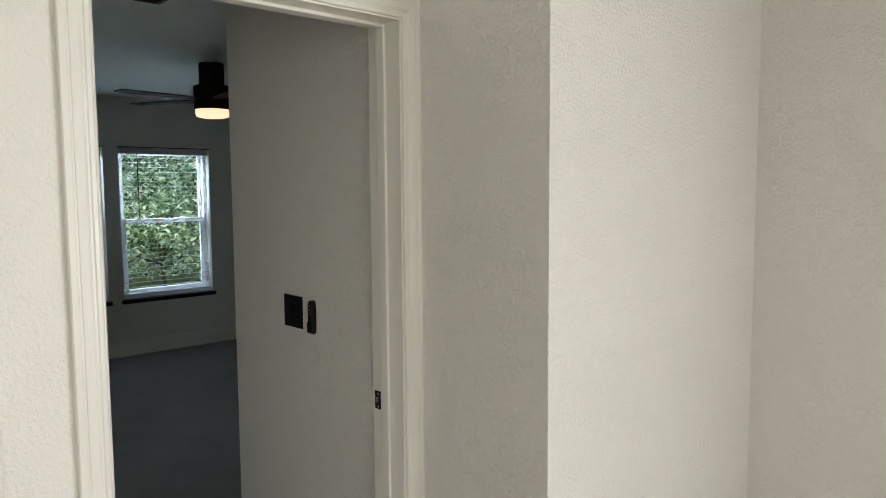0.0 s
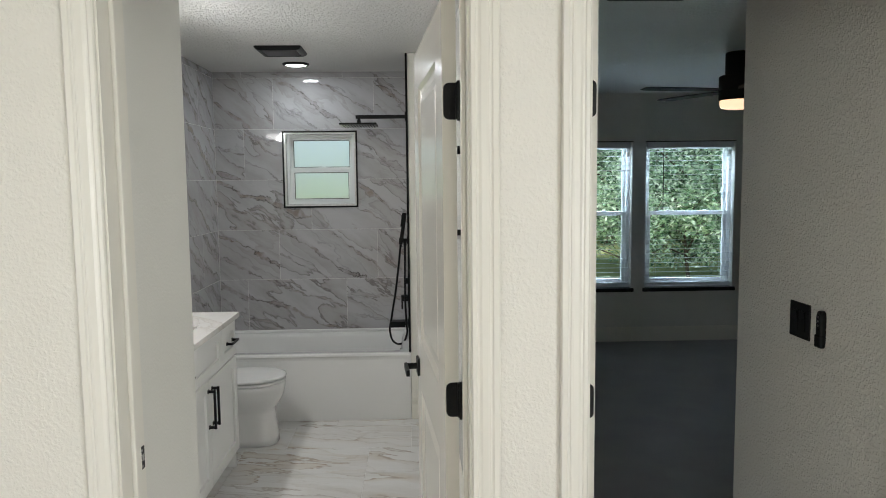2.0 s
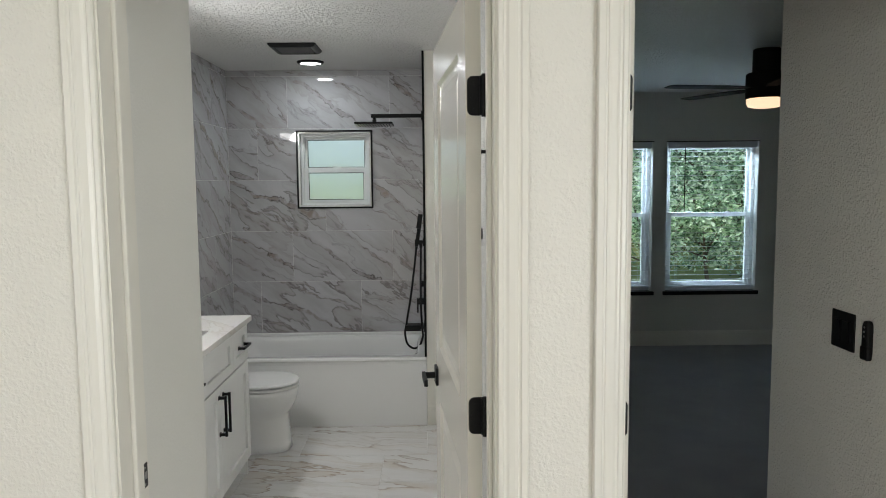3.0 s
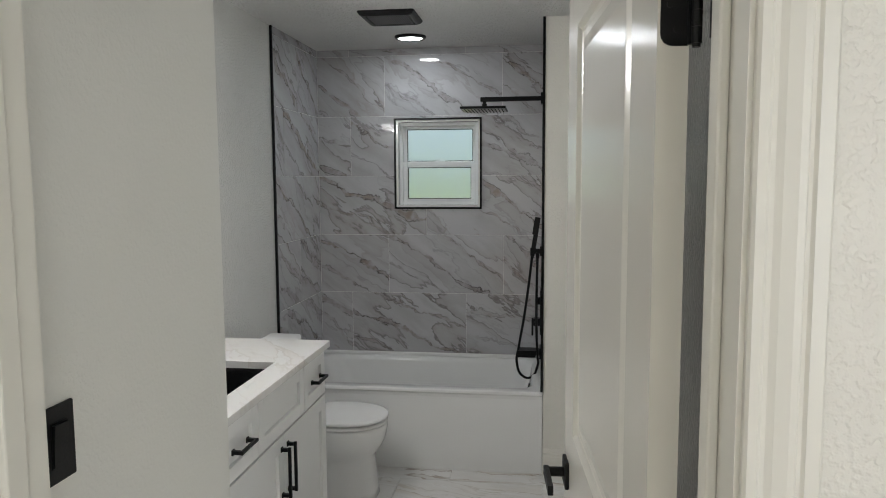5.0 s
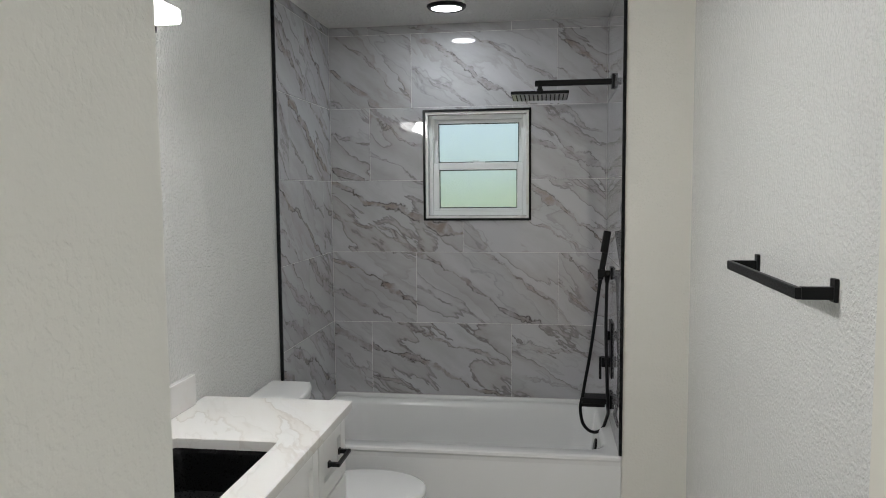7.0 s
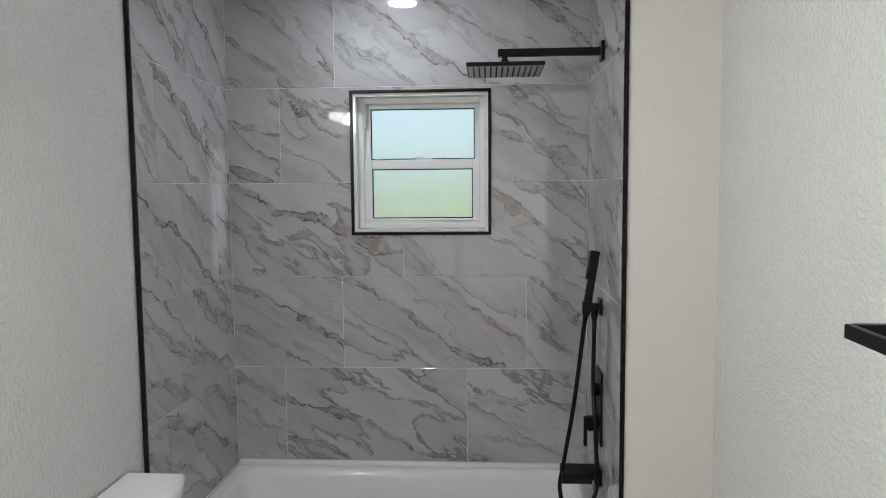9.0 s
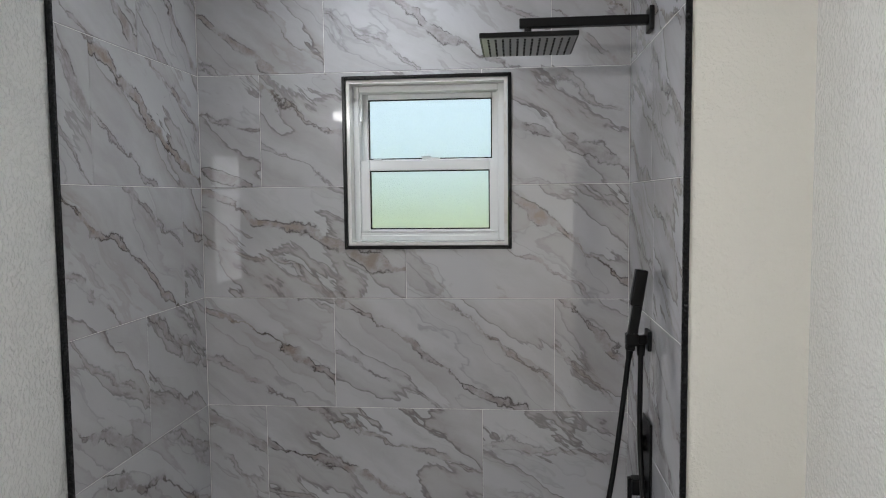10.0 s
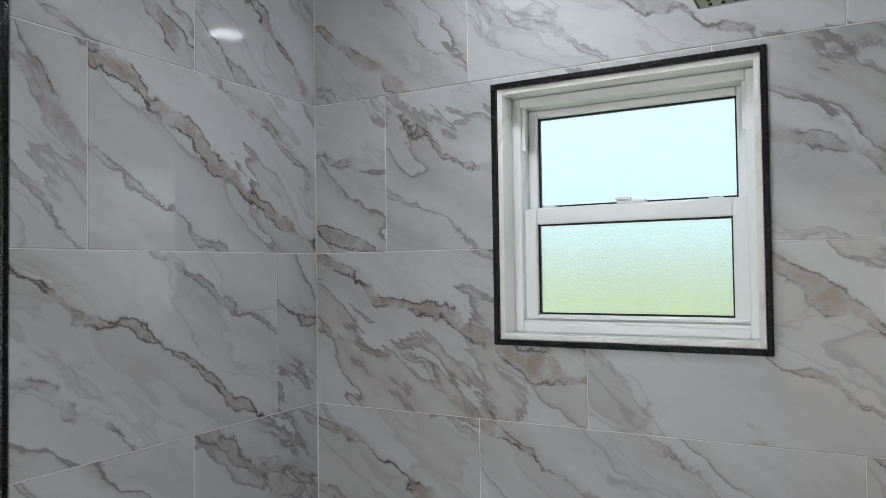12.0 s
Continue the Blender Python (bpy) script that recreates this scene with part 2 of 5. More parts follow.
def leaf_material(name, a, b, c):
    m, t, p = material(name, a, 0.30)
    geo = t.nodes.new("ShaderNodeNewGeometry")
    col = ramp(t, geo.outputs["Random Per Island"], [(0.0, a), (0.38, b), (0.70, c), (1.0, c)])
    t.links.new(col, p.inputs["Base Color"])
    out = t.nodes["Material Output"]
    tr = t.nodes.new("ShaderNodeBsdfTranslucent")
    t.links.new(mix(t, 1.0, col, (1.15, 1.35, 0.85), "MULTIPLY"), tr.inputs["Color"])
    ms = t.nodes.new("ShaderNodeMixShader")
    ms.inputs[0].default_value = 0.35
    t.links.new(p.outputs[0], ms.inputs[1])
    t.links.new(tr.outputs[0], ms.inputs[2])
    t.links.new(ms.outputs[0], out.inputs["Surface"])
    return m


# the near-white leaves carry the sun's glints in their colour
LEAF_GLINT = leaf_material("oak_leaf_painted_glints", (0.060, 0.125, 0.075), (0.28, 0.42, 0.32), (0.78, 0.85, 0.80))
# hedge copy of the leaf: full sunlight is put into its pale colour
LEAF_HEDGE_LIT = leaf_material("hedge_leaf_painted_sun", (0.30, 0.38, 0.14), (0.42, 0.50, 0.20), (0.54, 0.60, 0.30))
# wood copy of the leaf: the shade is put into its dark colour
LEAF_SHADED = leaf_material("leaf_painted_shade", (0.045, 0.080, 0.045), (0.11, 0.16, 0.09), (0.36, 0.42, 0.26))


def bark_material():
    m, t, p = material("bark", (0.13, 0.10, 0.075), 0.9)
    v = coords(t, (6, 6, 1.2))
    n = noise_tex(t, v, 5, 5, 0.65)
    t.links.new(mix(t, n, (0.06, 0.047, 0.037), (0.21, 0.17, 0.13)), p.inputs["Base Color"])
    bump(t, p, n, 0.8, 0.02)
    return m


def lawn_material():
    m, t, p = material("lawn", (0.11, 0.17, 0.035), 0.9)
    v = coords(t)
    n = noise_tex(t, v, 1.6, 5, 0.65)
    fine = noise_tex(t, v, 45, 3, 0.7)
    col = mix(t, n, (0.36, 0.43, 0.19), (0.50, 0.54, 0.27))
    t.links.new(mix(t, fine, col, (0.40, 0.45, 0.20)), p.inputs["Base Color"])
    bump(t, p, fine, 0.8, 0.04)
    return m


def plank_material():
    m, t, p = material("oak_plank", (0.34, 0.25, 0.17), 0.4)
    v = coords(t, (1, 9, 1))
    n = noise_tex(t, v, 4, 5, 0.6, 0.4)
    t.links.new(mix(t, n, (0.40, 0.33, 0.26), (0.55, 0.47, 0.38)), p.inputs["Base Color"])
    return m


def stucco_material():
    m, t, p = material("exterior_stucco", (0.62, 0.60, 0.55), 0.9)
    v = coords(t)
    bump(t, p, noise_tex(t, v, 60, 4, 0.6), 0.6, 0.004)
    t.links.new(mix(t, noise_tex(t, v, 1.4, 4, 0.6), (0.55, 0.53, 0.48), (0.68, 0.66, 0.61)), p.inputs["Base Color"])
    return m


BARK, LAWN, PLANK, STUCCO = bark_material(), lawn_material(), plank_material(), stucco_material()


# ---- mesh helpers ----
def part(name, bm, mat, parent=None, label="", smooth=False):
    """Links a bmesh as one mesh object, under a thing or a part where one is given."""
    bmesh.ops.recalc_face_normals(bm, faces=bm.faces)
    me = bpy.data.meshes.new(name)
    bm.to_mesh(me)
    bm.free()
    me.materials.append(mat)
    if smooth:
        for f in me.polygons:
            f.use_smooth = True
    ob = new(name, me)
    if parent is not None:
        ob.parent = parent
    if label:
        tagged(ob, label)
    return ob


def thing(name, place, label, category, group="", kind="", turn=0):
    ob = new(name)
    ob.matrix_world = pose(*place, 0, 0, turn)
    bpy.context.view_layer.update()
    return tagged(ob, label, category, group, kind)


def box(bm, x0, x1, y0, y1, z0, z1):
    vs = [bm.verts.new((x, y, z)) for x in (x0, x1) for y in (y0, y1) for z in (z0, z1)]
    for q in ((0, 1, 3, 2), (4, 6, 7, 5), (0, 4, 5, 1), (2, 3, 7, 6), (0, 2, 6, 4), (1, 5, 7, 3)):
        bm.faces.new([vs[i] for i in q])
    return vs


def boxes(*dims):
    bm = bmesh.new()
    for d in dims:
        box(bm, *d)
    return bm


def soft_box(x0, x1, y0, y1, z0, z1, r=0.004, n=2):
    bm = boxes((x0, x1, y0, y1, z0, z1))
    bmesh.ops.bevel(bm, geom=bm.edges[:], offset=r, segments=n, profile=0.5, affect="EDGES")
    return bm


def rod(bm, a, b, r0, r1=None, n=16):
    """A closed tapered cylinder from a to b."""
    r1 = r0 if r1 is None else r1
    a, b = Vector(a), Vector(b)
    q = (b - a).to_track_quat("Z", "Y")
    rings = []
    for p, r in ((a, r0), (b, r1)):
        rings.append([bm.verts.new(p + q @ Vector((r * math.cos(2 * math.pi * k / n), r * math.sin(2 * math.pi * k / n), 0))) for k in range(n)])
    for k in range(n):
        bm.faces.new((rings[0][k], rings[0][(k + 1) % n], rings[1][(k + 1) % n], rings[1][k]))
    bm.faces.new(rings[0])
    bm.faces.new(rings[1])


def loft(bm, rings, cap0=True, cap1=True):
    rows = [[bm.verts.new(p) for p in ring] for ring in rings]
    n = len(rows[0])
    for a, b in zip(rows, rows[1:]):
        for k in range(n):
            bm.faces.new((a[k], a[(k + 1) % n], b[(k + 1) % n], b[k]))
    if cap0:
        bm.faces.new(rows[0])
    if cap1:
        bm.faces.new(rows[-1])
    return rows


def rounded(x0, x1, y0, y1, r, z, n=6):
    """A ring of points round a rectangle with rounded corners."""
    out = []
    for cx, cy, a0 in ((x1 - r, y1 - r, 0), (x0 + r, y1 - r, 90), (x0 + r, y0 + r, 180), (x1 - r, y0 + r, 270)):
        for k in range(n + 1):
            a = radians(a0 + 90 * k / n)
            out.append((cx + r * math.cos(a), cy + r * math.sin(a), z))
    return out


def oval(cx, cy, rx0, rx1, ry, z, n=40, power=2.0):
    """An egg-shaped ring: rx0 to the back (-x), rx1 to the front (+x)."""
    out = []
    for k in range(n):
        a = 2 * math.pi * k / n
        c, s = math.cos(a), math.sin(a)
        e = 2.0 / power
        px = math.copysign(abs(c) ** e, c)
        py = math.copysign(abs(s) ** e, s)
        out.append((cx + (rx1 if c > 0 else rx0) * px, cy + ry * py, z))
    return out


def tube(points, r, n=12):
    """A curve object with a round section through the points."""
    cu = bpy.data.curves.new("tube", "CURVE")
    cu.dimensions, cu.bevel_depth, cu.bevel_resolution, cu.resolution_u = "3D", r, 4, 16
    s = cu.splines.new("BEZIER")
    s.bezier_points.add(len(points) - 1)
    for bp, p in zip(s.bezier_points, points):
        bp.co = p
        bp.handle_left_type = bp.handle_right_type = "AUTO"
    return cu


# ---- structure ----
CEIL = 2.42          # ceilings
HF, RF = 1.56, 1.70  # hall face and room face of the wall with the two doors
BX0, BX1 = 0.824, 1.615   # clear opening of the bathroom door
DX0, DX1 = 1.892, 2.702   # clear opening of the bedroom door
DZ = 2.035
JT = 0.018           # jamb thickness
RX = 2.765           # wall beside the bedroom door


def setting(name, bm, mat, label, category):
    return tagged(part(name, bm, mat), label, category, kind="structure")


wall_doors = boxes(
    (-2.6, BX0 - JT, HF, RF, 0, CEIL), (BX1 + JT, DX0 - JT, HF, RF, 0, CEIL), (DX1 + JT, RX, HF, RF, 0, CEIL),
    (BX0 - JT, BX1 + JT, HF, RF, DZ + JT, CEIL), (DX0 - JT, DX1 + JT, HF, RF, DZ + JT, CEIL))
setting("wall_doors", wall_doors, WALL, "cream painted hall wall with knockdown texture and two doorways", "wall")
setting("wall_passage", boxes((RX, RX + 0.115, 1.075, 2.72, 0, CEIL)), HALL_WALL, "cream textured wall running into the bedroom", "wall")
setting("wall_hall_corner", boxes((RX + 0.115, 3.9, 1.075, 1.19, 0, CEIL)), HALL_WALL, "bright cream textured wall at the hall corner", "wall")
setting("wall_living_east", boxes((3.9, 4.015, -1.25, 1.19, 0, CEIL), (3.9, 4.015, -5.0, -4.55, 0, CEIL), (3.9, 4.015, -4.55, -1.25, 2.35, CEIL)), HALL_WALL, "cream living room wall with a wide glass door opening", "wall")
setting("wall_living_west", boxes((-2.715, -2.6, -5.0, 1.69, 0, CEIL)), WALL, "cream textured living room wall", "wall")
# the opening is assumed, to hold the added south fill light
setting("wall_living_south", boxes((-2.715, -2.4, -5.115, -5.0, 0, CEIL), (-0.3, 4.015, -5.115, -5.0, 0, CEIL), (-2.4, -0.3, -5.115, -5.0, 0, 0.3), (-2.4, -0.3, -5.115, -5.0, 2.3, CEIL)), WALL, "cream living room wall with an added, unseen window opening", "wall")

# bathroom shell
WX = 0.725           # short wall beside the bathroom door
setting("wall_bath_closet", boxes((WX - 0.115, WX, RF, 2.43, 0, CEIL), (-0.012, WX - 0.115, 2.315, 2.43, 0, CEIL)), CLOSET_WALL, "short cream textured wall beside the bathroom door", "wall")
setting("wall_bath_west", boxes((-0.13, -0.012, RF, 5.462, 0, CEIL)), BATH_WALL, "pale textured bathroom wall behind the toilet", "wall")
setting("wall_bath_east", boxes((1.712, 1.805, RF, 6.9, 0, CEIL)), BATH_WALL, "pale textured wall with the towel bar", "wall")
setting("wall_bath_wing", boxes((1.452, 1.712, 4.70, 5.462, 0, CEIL)), WALL, "cream plumbing wall at the end of the tub", "wall")
W0, W1, WZ0, WZ1 = 0.510, 1.049, 1.418, 1.971   # bathroom window opening
wall_bath_north = boxes((-0.13, W0, 5.462, 5.60, 0, CEIL), (W1, 1.712, 5.462, 5.60, 0, CEIL), (W0, W1, 5.462, 5.60, 0, WZ0), (W0, W1, 5.462, 5.60, WZ1, CEIL))
setting("wall_bath_north", wall_bath_north, GROUT, "outer wall behind the marble shower tiles", "wall")

# bedroom shell
FY = 6.90
B0, B1, BZ0, BZ1 = 3.735, 4.610, 0.530, 1.960
C0, C1 = 2.725, 3.600
setting("wall_bedroom_north", boxes((1.69, C0, FY, 7.05, 0, CEIL), (C1, B0, FY, 7.05, 0, CEIL), (B1, 6.1, FY, 7.05, 0, CEIL),
        (C0, C1, FY, 7.05, 0, BZ0), (C0, C1, FY, 7.05, BZ1, CEIL), (B0, B1, FY, 7.05, 0, BZ0), (B0, B1, FY, 7.05, BZ1, CEIL)),
        BED_WALL, "dim cream bedroom wall with two windows", "wall")
setting("wall_bedroom_east", boxes((6.0, 6.1, 2.605, FY, 0, CEIL)), BED_WALL, "cream bedroom side wall", "wall")
setting("wall_bedroom_south", boxes((RX + 0.115, 6.0, 2.605, 2.72, 0, CEIL)), BED_WALL, "cream bedroom wall by the passage", "wall")
setting("ceiling_bathroom", boxes((-0.13, 1.75, 1.63, 5.6, CEIL, CEIL + 0.1)), CEILING, "white knockdown textured bathroom ceiling", "ceiling")
setting("ceiling_bedroom", boxes((1.75, 6.1, 1.63, 7.05, CEIL, CEIL + 0.1)), CEILING, "white knockdown textured bedroom ceiling", "ceiling")
setting("ceiling_living_room", boxes((-2.715, 4.015, -5.115, 1.63, CEIL, CEIL + 0.1)), CEILING, "white knockdown textured hall ceiling", "ceiling")
setting("floor_bedroom", boxes((1.75, 6.1, 1.63, 7.05, -0.1, 0.0)), CARPET, "dark grey cut pile bedroom carpet", "carpet")
setting("floor_living_room", boxes((-2.715, 4.015, -5.115, 1.63, -0.1, -0.001)), PLANK, "plain plank floor of the hall", "floor")
floor_bath = setting("floor_bathroom", boxes((-0.13, 1.75, 1.63, 5.6, -0.1, -0.004)), GROUT, "white marble tile bathroom floor", "floor")

# casing profile: (distance from the inner edge, how far it stands off the wall)
PROFILE = ((0.000, 0.000), (0.000, 0.009), (0.003, 0.012), (0.011, 0.0125), (0.014, 0.010), (0.018, 0.0105), (0.024, 0.014), (0.036, 0.0165),
           (0.042, 0.0165), (0.044, 0.0145), (0.047, 0.0150), (0.050, 0.0180), (0.062, 0.0180), (0.0645, 0.0155), (0.0645, 0.000))


def casing(name, x0, x1, top, face, side, parent):
    """Moulded casing on three sides of an opening, on the face whose outward direction along y is side."""
    rev = 0.005
    a, b, c = x0 - rev, x1 + rev, top + rev
    legs = []
    for kind in ("left", "head", "right"):
        bm = bmesh.new()
        rings = []
        for end in (0, 1):
            ring = []
            for d, h in PROFILE:
                y = face + side * h
                if kind == "left":
                    p = (a - d, y, 0.0) if end == 0 else (a - d, y, c + d)
                elif kind == "right":
                    p = (b + d, y, 0.0) if end == 0 else (b + d, y, c + d)
                else:
                    p = (a - d, y, c + d) if end == 0 else (b + d, y, c + d)
                ring.append(p)
            rings.append(ring)
        loft(bm, rings)
        legs.append(part("casing_" + ("head" if kind == "head" else "leg"), bm, TRIM, parent))
    return legs


def hinge_plate(bm, z, h=0.089, w=0.030, r=0.014):
    """A leaf with rounded outer corners in the xz plane at y = 0, knuckle edge at x = 0."""
    pts = [(0, -h / 2), (w - r, -h / 2)]
    for k in range(5):
        a = radians(-90 + 90 * k / 4)
        pts.append((w - r + r * math.cos(a), -h / 2 + r + r * math.sin(a)))
    for k in range(5):
        a = radians(90 * k / 4)
        pts.append((w - r + r * math.cos(a), h / 2 - r + r * math.sin(a)))
    pts.append((0, h / 2))
    return [(x, z + y) for x, y in pts]


HINGES = (1.785, 1.038, 0.290)


def door_frame(name, x0, x1, label, hinge_x, strike_x):
    """Jambs, stops, casings on both faces, hinge leaves on the jamb and a strike plate."""
    base = thing(name, ((x0 + x1) / 2, RF, 0), label, "door frame", kind="structure")
    inv = base.matrix_world.inverted()

    def put(ob):
        ob.data.transform(inv)
        return ob

    for xa, xb in ((x0 - JT, x0), (x1, x1 + JT)):
        put(part("jamb", boxes((xa, xb, HF - 0.001, RF + 0.001, 0, DZ)), TRIM, base))
    put(part("jamb_head", boxes((x0 - JT, x1 + JT, HF - 0.001, RF + 0.001, DZ, DZ + JT)), TRIM, base))
    for xa, xb in ((x0, x0 + 0.011), (x1 - 0.011, x1)):
        put(part("door_stop", soft_box(xa, xb, RF - 0.082, RF - 0.046, 0, DZ, 0.003), TRIM, base))
    put(part("door_stop", soft_box(x0 + 0.011, x1 - 0.011, RF - 0.082, RF - 0.046, DZ - 0.011, DZ, 0.003), TRIM, base))
    for face, side in ((HF, -1), (RF, 1)):
        for leg in casing(name, x0, x1, DZ, face, side, base):
            put(leg)
    s = 1 if hinge_x < (x0 + x1) / 2 else -1
    for z in HINGES:
        bm = bmesh.new()
        ring = hinge_plate(bm, z)
        loft(bm, [[(hinge_x + s * 0.0004, RF - 0.002 - x, zz) for x, zz in ring], [(hinge_x + s * 0.0026, RF - 0.002 - x, zz) for x, zz in ring]])
        for dz, dx in ((-0.027, 0.012), (0.0, 0.020), (0.027, 0.012)):
            rod(bm, (hinge_x + s * 0.002, RF - 0.002 - dx, z + dz), (hinge_x + s * 0.0034, RF - 0.002 - dx, z + dz), 0.0038, n=10)
        put(part("hinge_leaf", bm, BLACK, base, "black hinge leaf"))
    s2 = -s
    bm = boxes((strike_x + s2 * 0.0004, strike_x + s2 * 0.0024, RF - 0.042, RF - 0.008, 0.901, 0.956))
    put(part("strike_plate", bm, BLACK, base, "black strike plate"))
    bm = bmesh.new()
    for z in (0.909, 0.948):
        rod(bm, (strike_x + s2 * 0.002, RF - 0.025, z), (strike_x + s2 * 0.0034, RF - 0.025, z), 0.0036, n=10)
    box(bm, strike_x + s2 * 0.002, strike_x + s2 * 0.003, RF - 0.024, RF - 0.012, 0.920, 0.937)
    put(part("latch_opening", bm, CHROME, base, "bright screws and latch hole lip"))
    return base


door_frame("door_frame_bathroom", BX0, BX1, "cream painted moulded door frame with black hinges", BX1, BX0)
door_frame("door_frame_bedroom", DX0, DX1, "cream painted moulded bedroom door frame with black hinges", DX0, DX1)


def door_leaf(name, hinge, turn, mirror, label):
    """A two-panel door. Local: hinge edge at x = 0, the leaf runs to -x (or +x when mirrored), thickness along y."""
    w, h, th = 0.830, 2.020, 0.035
    s = 1 if mirror else -1
    base = thing(name, (hinge[0], hinge[1], 0.0), label, "door", turn=turn)
    st, top, mid, bot = 0.142, 0.125, 0.18, 0.21
    zs = (0.010, 0.010 + bot, 0.86, 0.86 + mid, 0.010 + h - top, 0.010 + h)
    for nm, xa, xb, za, zb in (("stile", 0.002, st, zs[0], zs[5]), ("stile", w - st, w, zs[0], zs[5]), ("rail", st, w - st, zs[0], zs[1]), ("rail", st, w - st, zs[2], zs[3]), ("rail", st, w - st, zs[4], zs[5])):
        part(nm, boxes((*sorted((s * xa, s * xb)), -th, 0.0, za, zb)), DOOR_PAINT, base)
    for za, zb in ((zs[1], zs[2]), (zs[3], zs[4])):
        bm = bmesh.new()
        for y0, d in ((-th, 1), (0.0, -1)):
            rings = []
            for inset, depth in ((0.0, 0.0), (0.004, 0.003), (0.010, 0.0085), (0.016, 0.0105), (0.030, 0.0105), (0.034, 0.0095), (0.058, 0.0045), (0.062, 0.0040)):
                xa, xb = s * (st + inset), s * (w - st - inset)
                y = y0 + d * depth
                rings.append([(xa, y, za + inset), (xb, y, za + inset), (xb, y, zb - inset), (xa, y, zb - inset)])
            loft(bm, rings, cap0=False)
        part("panel", bm, DOOR_PAINT, base)
    for z in HINGES:
        bm = bmesh.new()
        ring = hinge_plate(bm, z)
        loft(bm, [[(s * 0.0022, -0.002 - x, zz) for x, zz in ring], [(-s * 0.0002, -0.002 - x, zz) for x, zz in ring]])
        for dz, dx in ((-0.027, 0.012), (0.0, 0.020), (0.027, 0.012)):
            rod(bm, (0, -0.002 - dx, z + dz), (-s * 0.0012, -0.002 - dx, z + dz), 0.0038, n=10)
        for k in range(5):
            z0 = z - 0.0445 + k * 0.0178
            rod(bm, (-s * 0.010, 0.0045, z0 + 0.0004), (-s * 0.010, 0.0045, z0 + 0.0174), 0.0058, n=14)
        rod(bm, (-s * 0.010, 0.0045, z - 0.048), (-s * 0.010, 0.0045, z + 0.048), 0.0045, n=12)
        box(bm, *sorted((s * 0.001, -s * 0.010)), -0.003, 0.0035, z - 0.044, z + 0.044)
        part("hinge", bm, BLACK, base, "black butt hinge with rounded corners")
    for y0, d in ((-th, -1), (0.0, 1)):
        xk = s * (w - 0.062)
        bm = soft_box(xk - 0.031, xk + 0.031, *sorted((y0, y0 + d * 0.009)), 0.900, 0.962, 0.003)
        handle = part("handle_rose", bm, BLACK, base, "square black handle rose")
        bm = bmesh.new()
        rod(bm, (xk, y0 + d * 0.008, 0.931), (xk, y0 + d * 0.048, 0.931), 0.011)
        part("handle_neck", bm, BLACK, handle)
        bm = soft_box(*sorted((xk + s * 0.012, xk - s * 0.105)), *sorted((y0 + d * 0.042, y0 + d * 0.054)), 0.920, 0.942, 0.002)
        part("handle_lever", bm, BLACK, handle, "flat black lever")
    bm = boxes((*sorted((s * w, s * (w + 0.0015))), -0.030, -0.005, 0.903, 0.959))
    box(bm, *sorted((s * w, s * (w + 0.010))), -0.023, -0.012, 0.922, 0.940)
    part("latch", bm, BLACK, base, "black latch face")
    return base


# bathroom door, swung inwards; bedroom door folded back against its wall
door_leaf("door_bathroom", (BX1 - 0.0145, RF + 0.040), -85.3, False, "open cream glossy two-panel door with black lever handle")
door_leaf("door_bedroom", (DX0 + 0.013, RF + 0.004), 87.0, True, "open cream two-panel bedroom door with black lever")

# baseboards
BASE_PROFILE = ((0.0, 0.0), (0.014, 0.0), (0.014, 0.100), (0.0125, 0.104), (0.0135, 0.108), (0.0135, 0.118), (0.010, 0.123), (0.0105, 0.130), (0.007, 0.138), (0.004, 0.143), (0.0, 0.143))


def baseboard(a, b, out, mat=TRIM):
    """Moulded board from a to b along a wall whose outward direction is out."""
    bm = bmesh.new()
    rings = [[(p[0] + out[0] * d, p[1] + out[1] * d, z) for d, z in BASE_PROFILE] for p in (a, b)]
    loft(bm, rings)
    return setting("baseboard", bm, mat, "cream painted moulded baseboard", "baseboard")


baseboard((1.455, 4.70), (1.697, 4.70), (0, -1))
baseboard((1.712, 1.80), (1.712, 4.70), (-1, 0))
baseboard((WX, 1.78), (WX, 2.43), (1, 0))
baseboard((-0.012, 4.02), (-0.012, 4.62), (1, 0))
baseboard((1.82, FY), (5.985, FY), (0, -1))
baseboard((RX, 1.78), (RX, 2.72), (-1, 0))
baseboard((RX, 1.075), (RX, 1.54), (-1, 0))
baseboard((RX - 0.014, 1.075), (3.886, 1.075), (0, -1))
baseboard((6.0, 2.734), (6.0, 6.886), (-1, 0))
baseboard((RX, 2.72), (6.0, 2.72), (0, 1))
baseboard((1.68 + 0.006, HF), (1.855, HF), (0, -1))
baseboard((-2.6, HF), (0.78, HF), (0, -1))

# ---- outdoors ----
def ground_mesh():
    bm = bmesh.new()
    n = 40
    verts = {}
    for i in range(n + 1):
        for j in range(n + 1):
            u, v = (i / n * 2 - 1), (j / n * 2 - 1)
            x, y = 3 + 600 * u * abs(u) ** 1.6, 8 + 600 * v * abs(v) ** 1.6
            far = max(0.0, math.hypot(x - 3, y - 8) - 12)
            verts[i, j] = bm.verts.new((x, y, -0.16 + 0.10 * noise.noise((x * 0.15, y * 0.15, 0)) * min(1, far / 4)))
    for i in range(n):
        for j in range(n):
            bm.faces.new((verts[i, j], verts[i + 1, j], verts[i + 1, j + 1], verts[i, j + 1]))
    return bm


setting("ground", ground_mesh(), LAWN, "sunlit green lawn behind the house", "lawn")


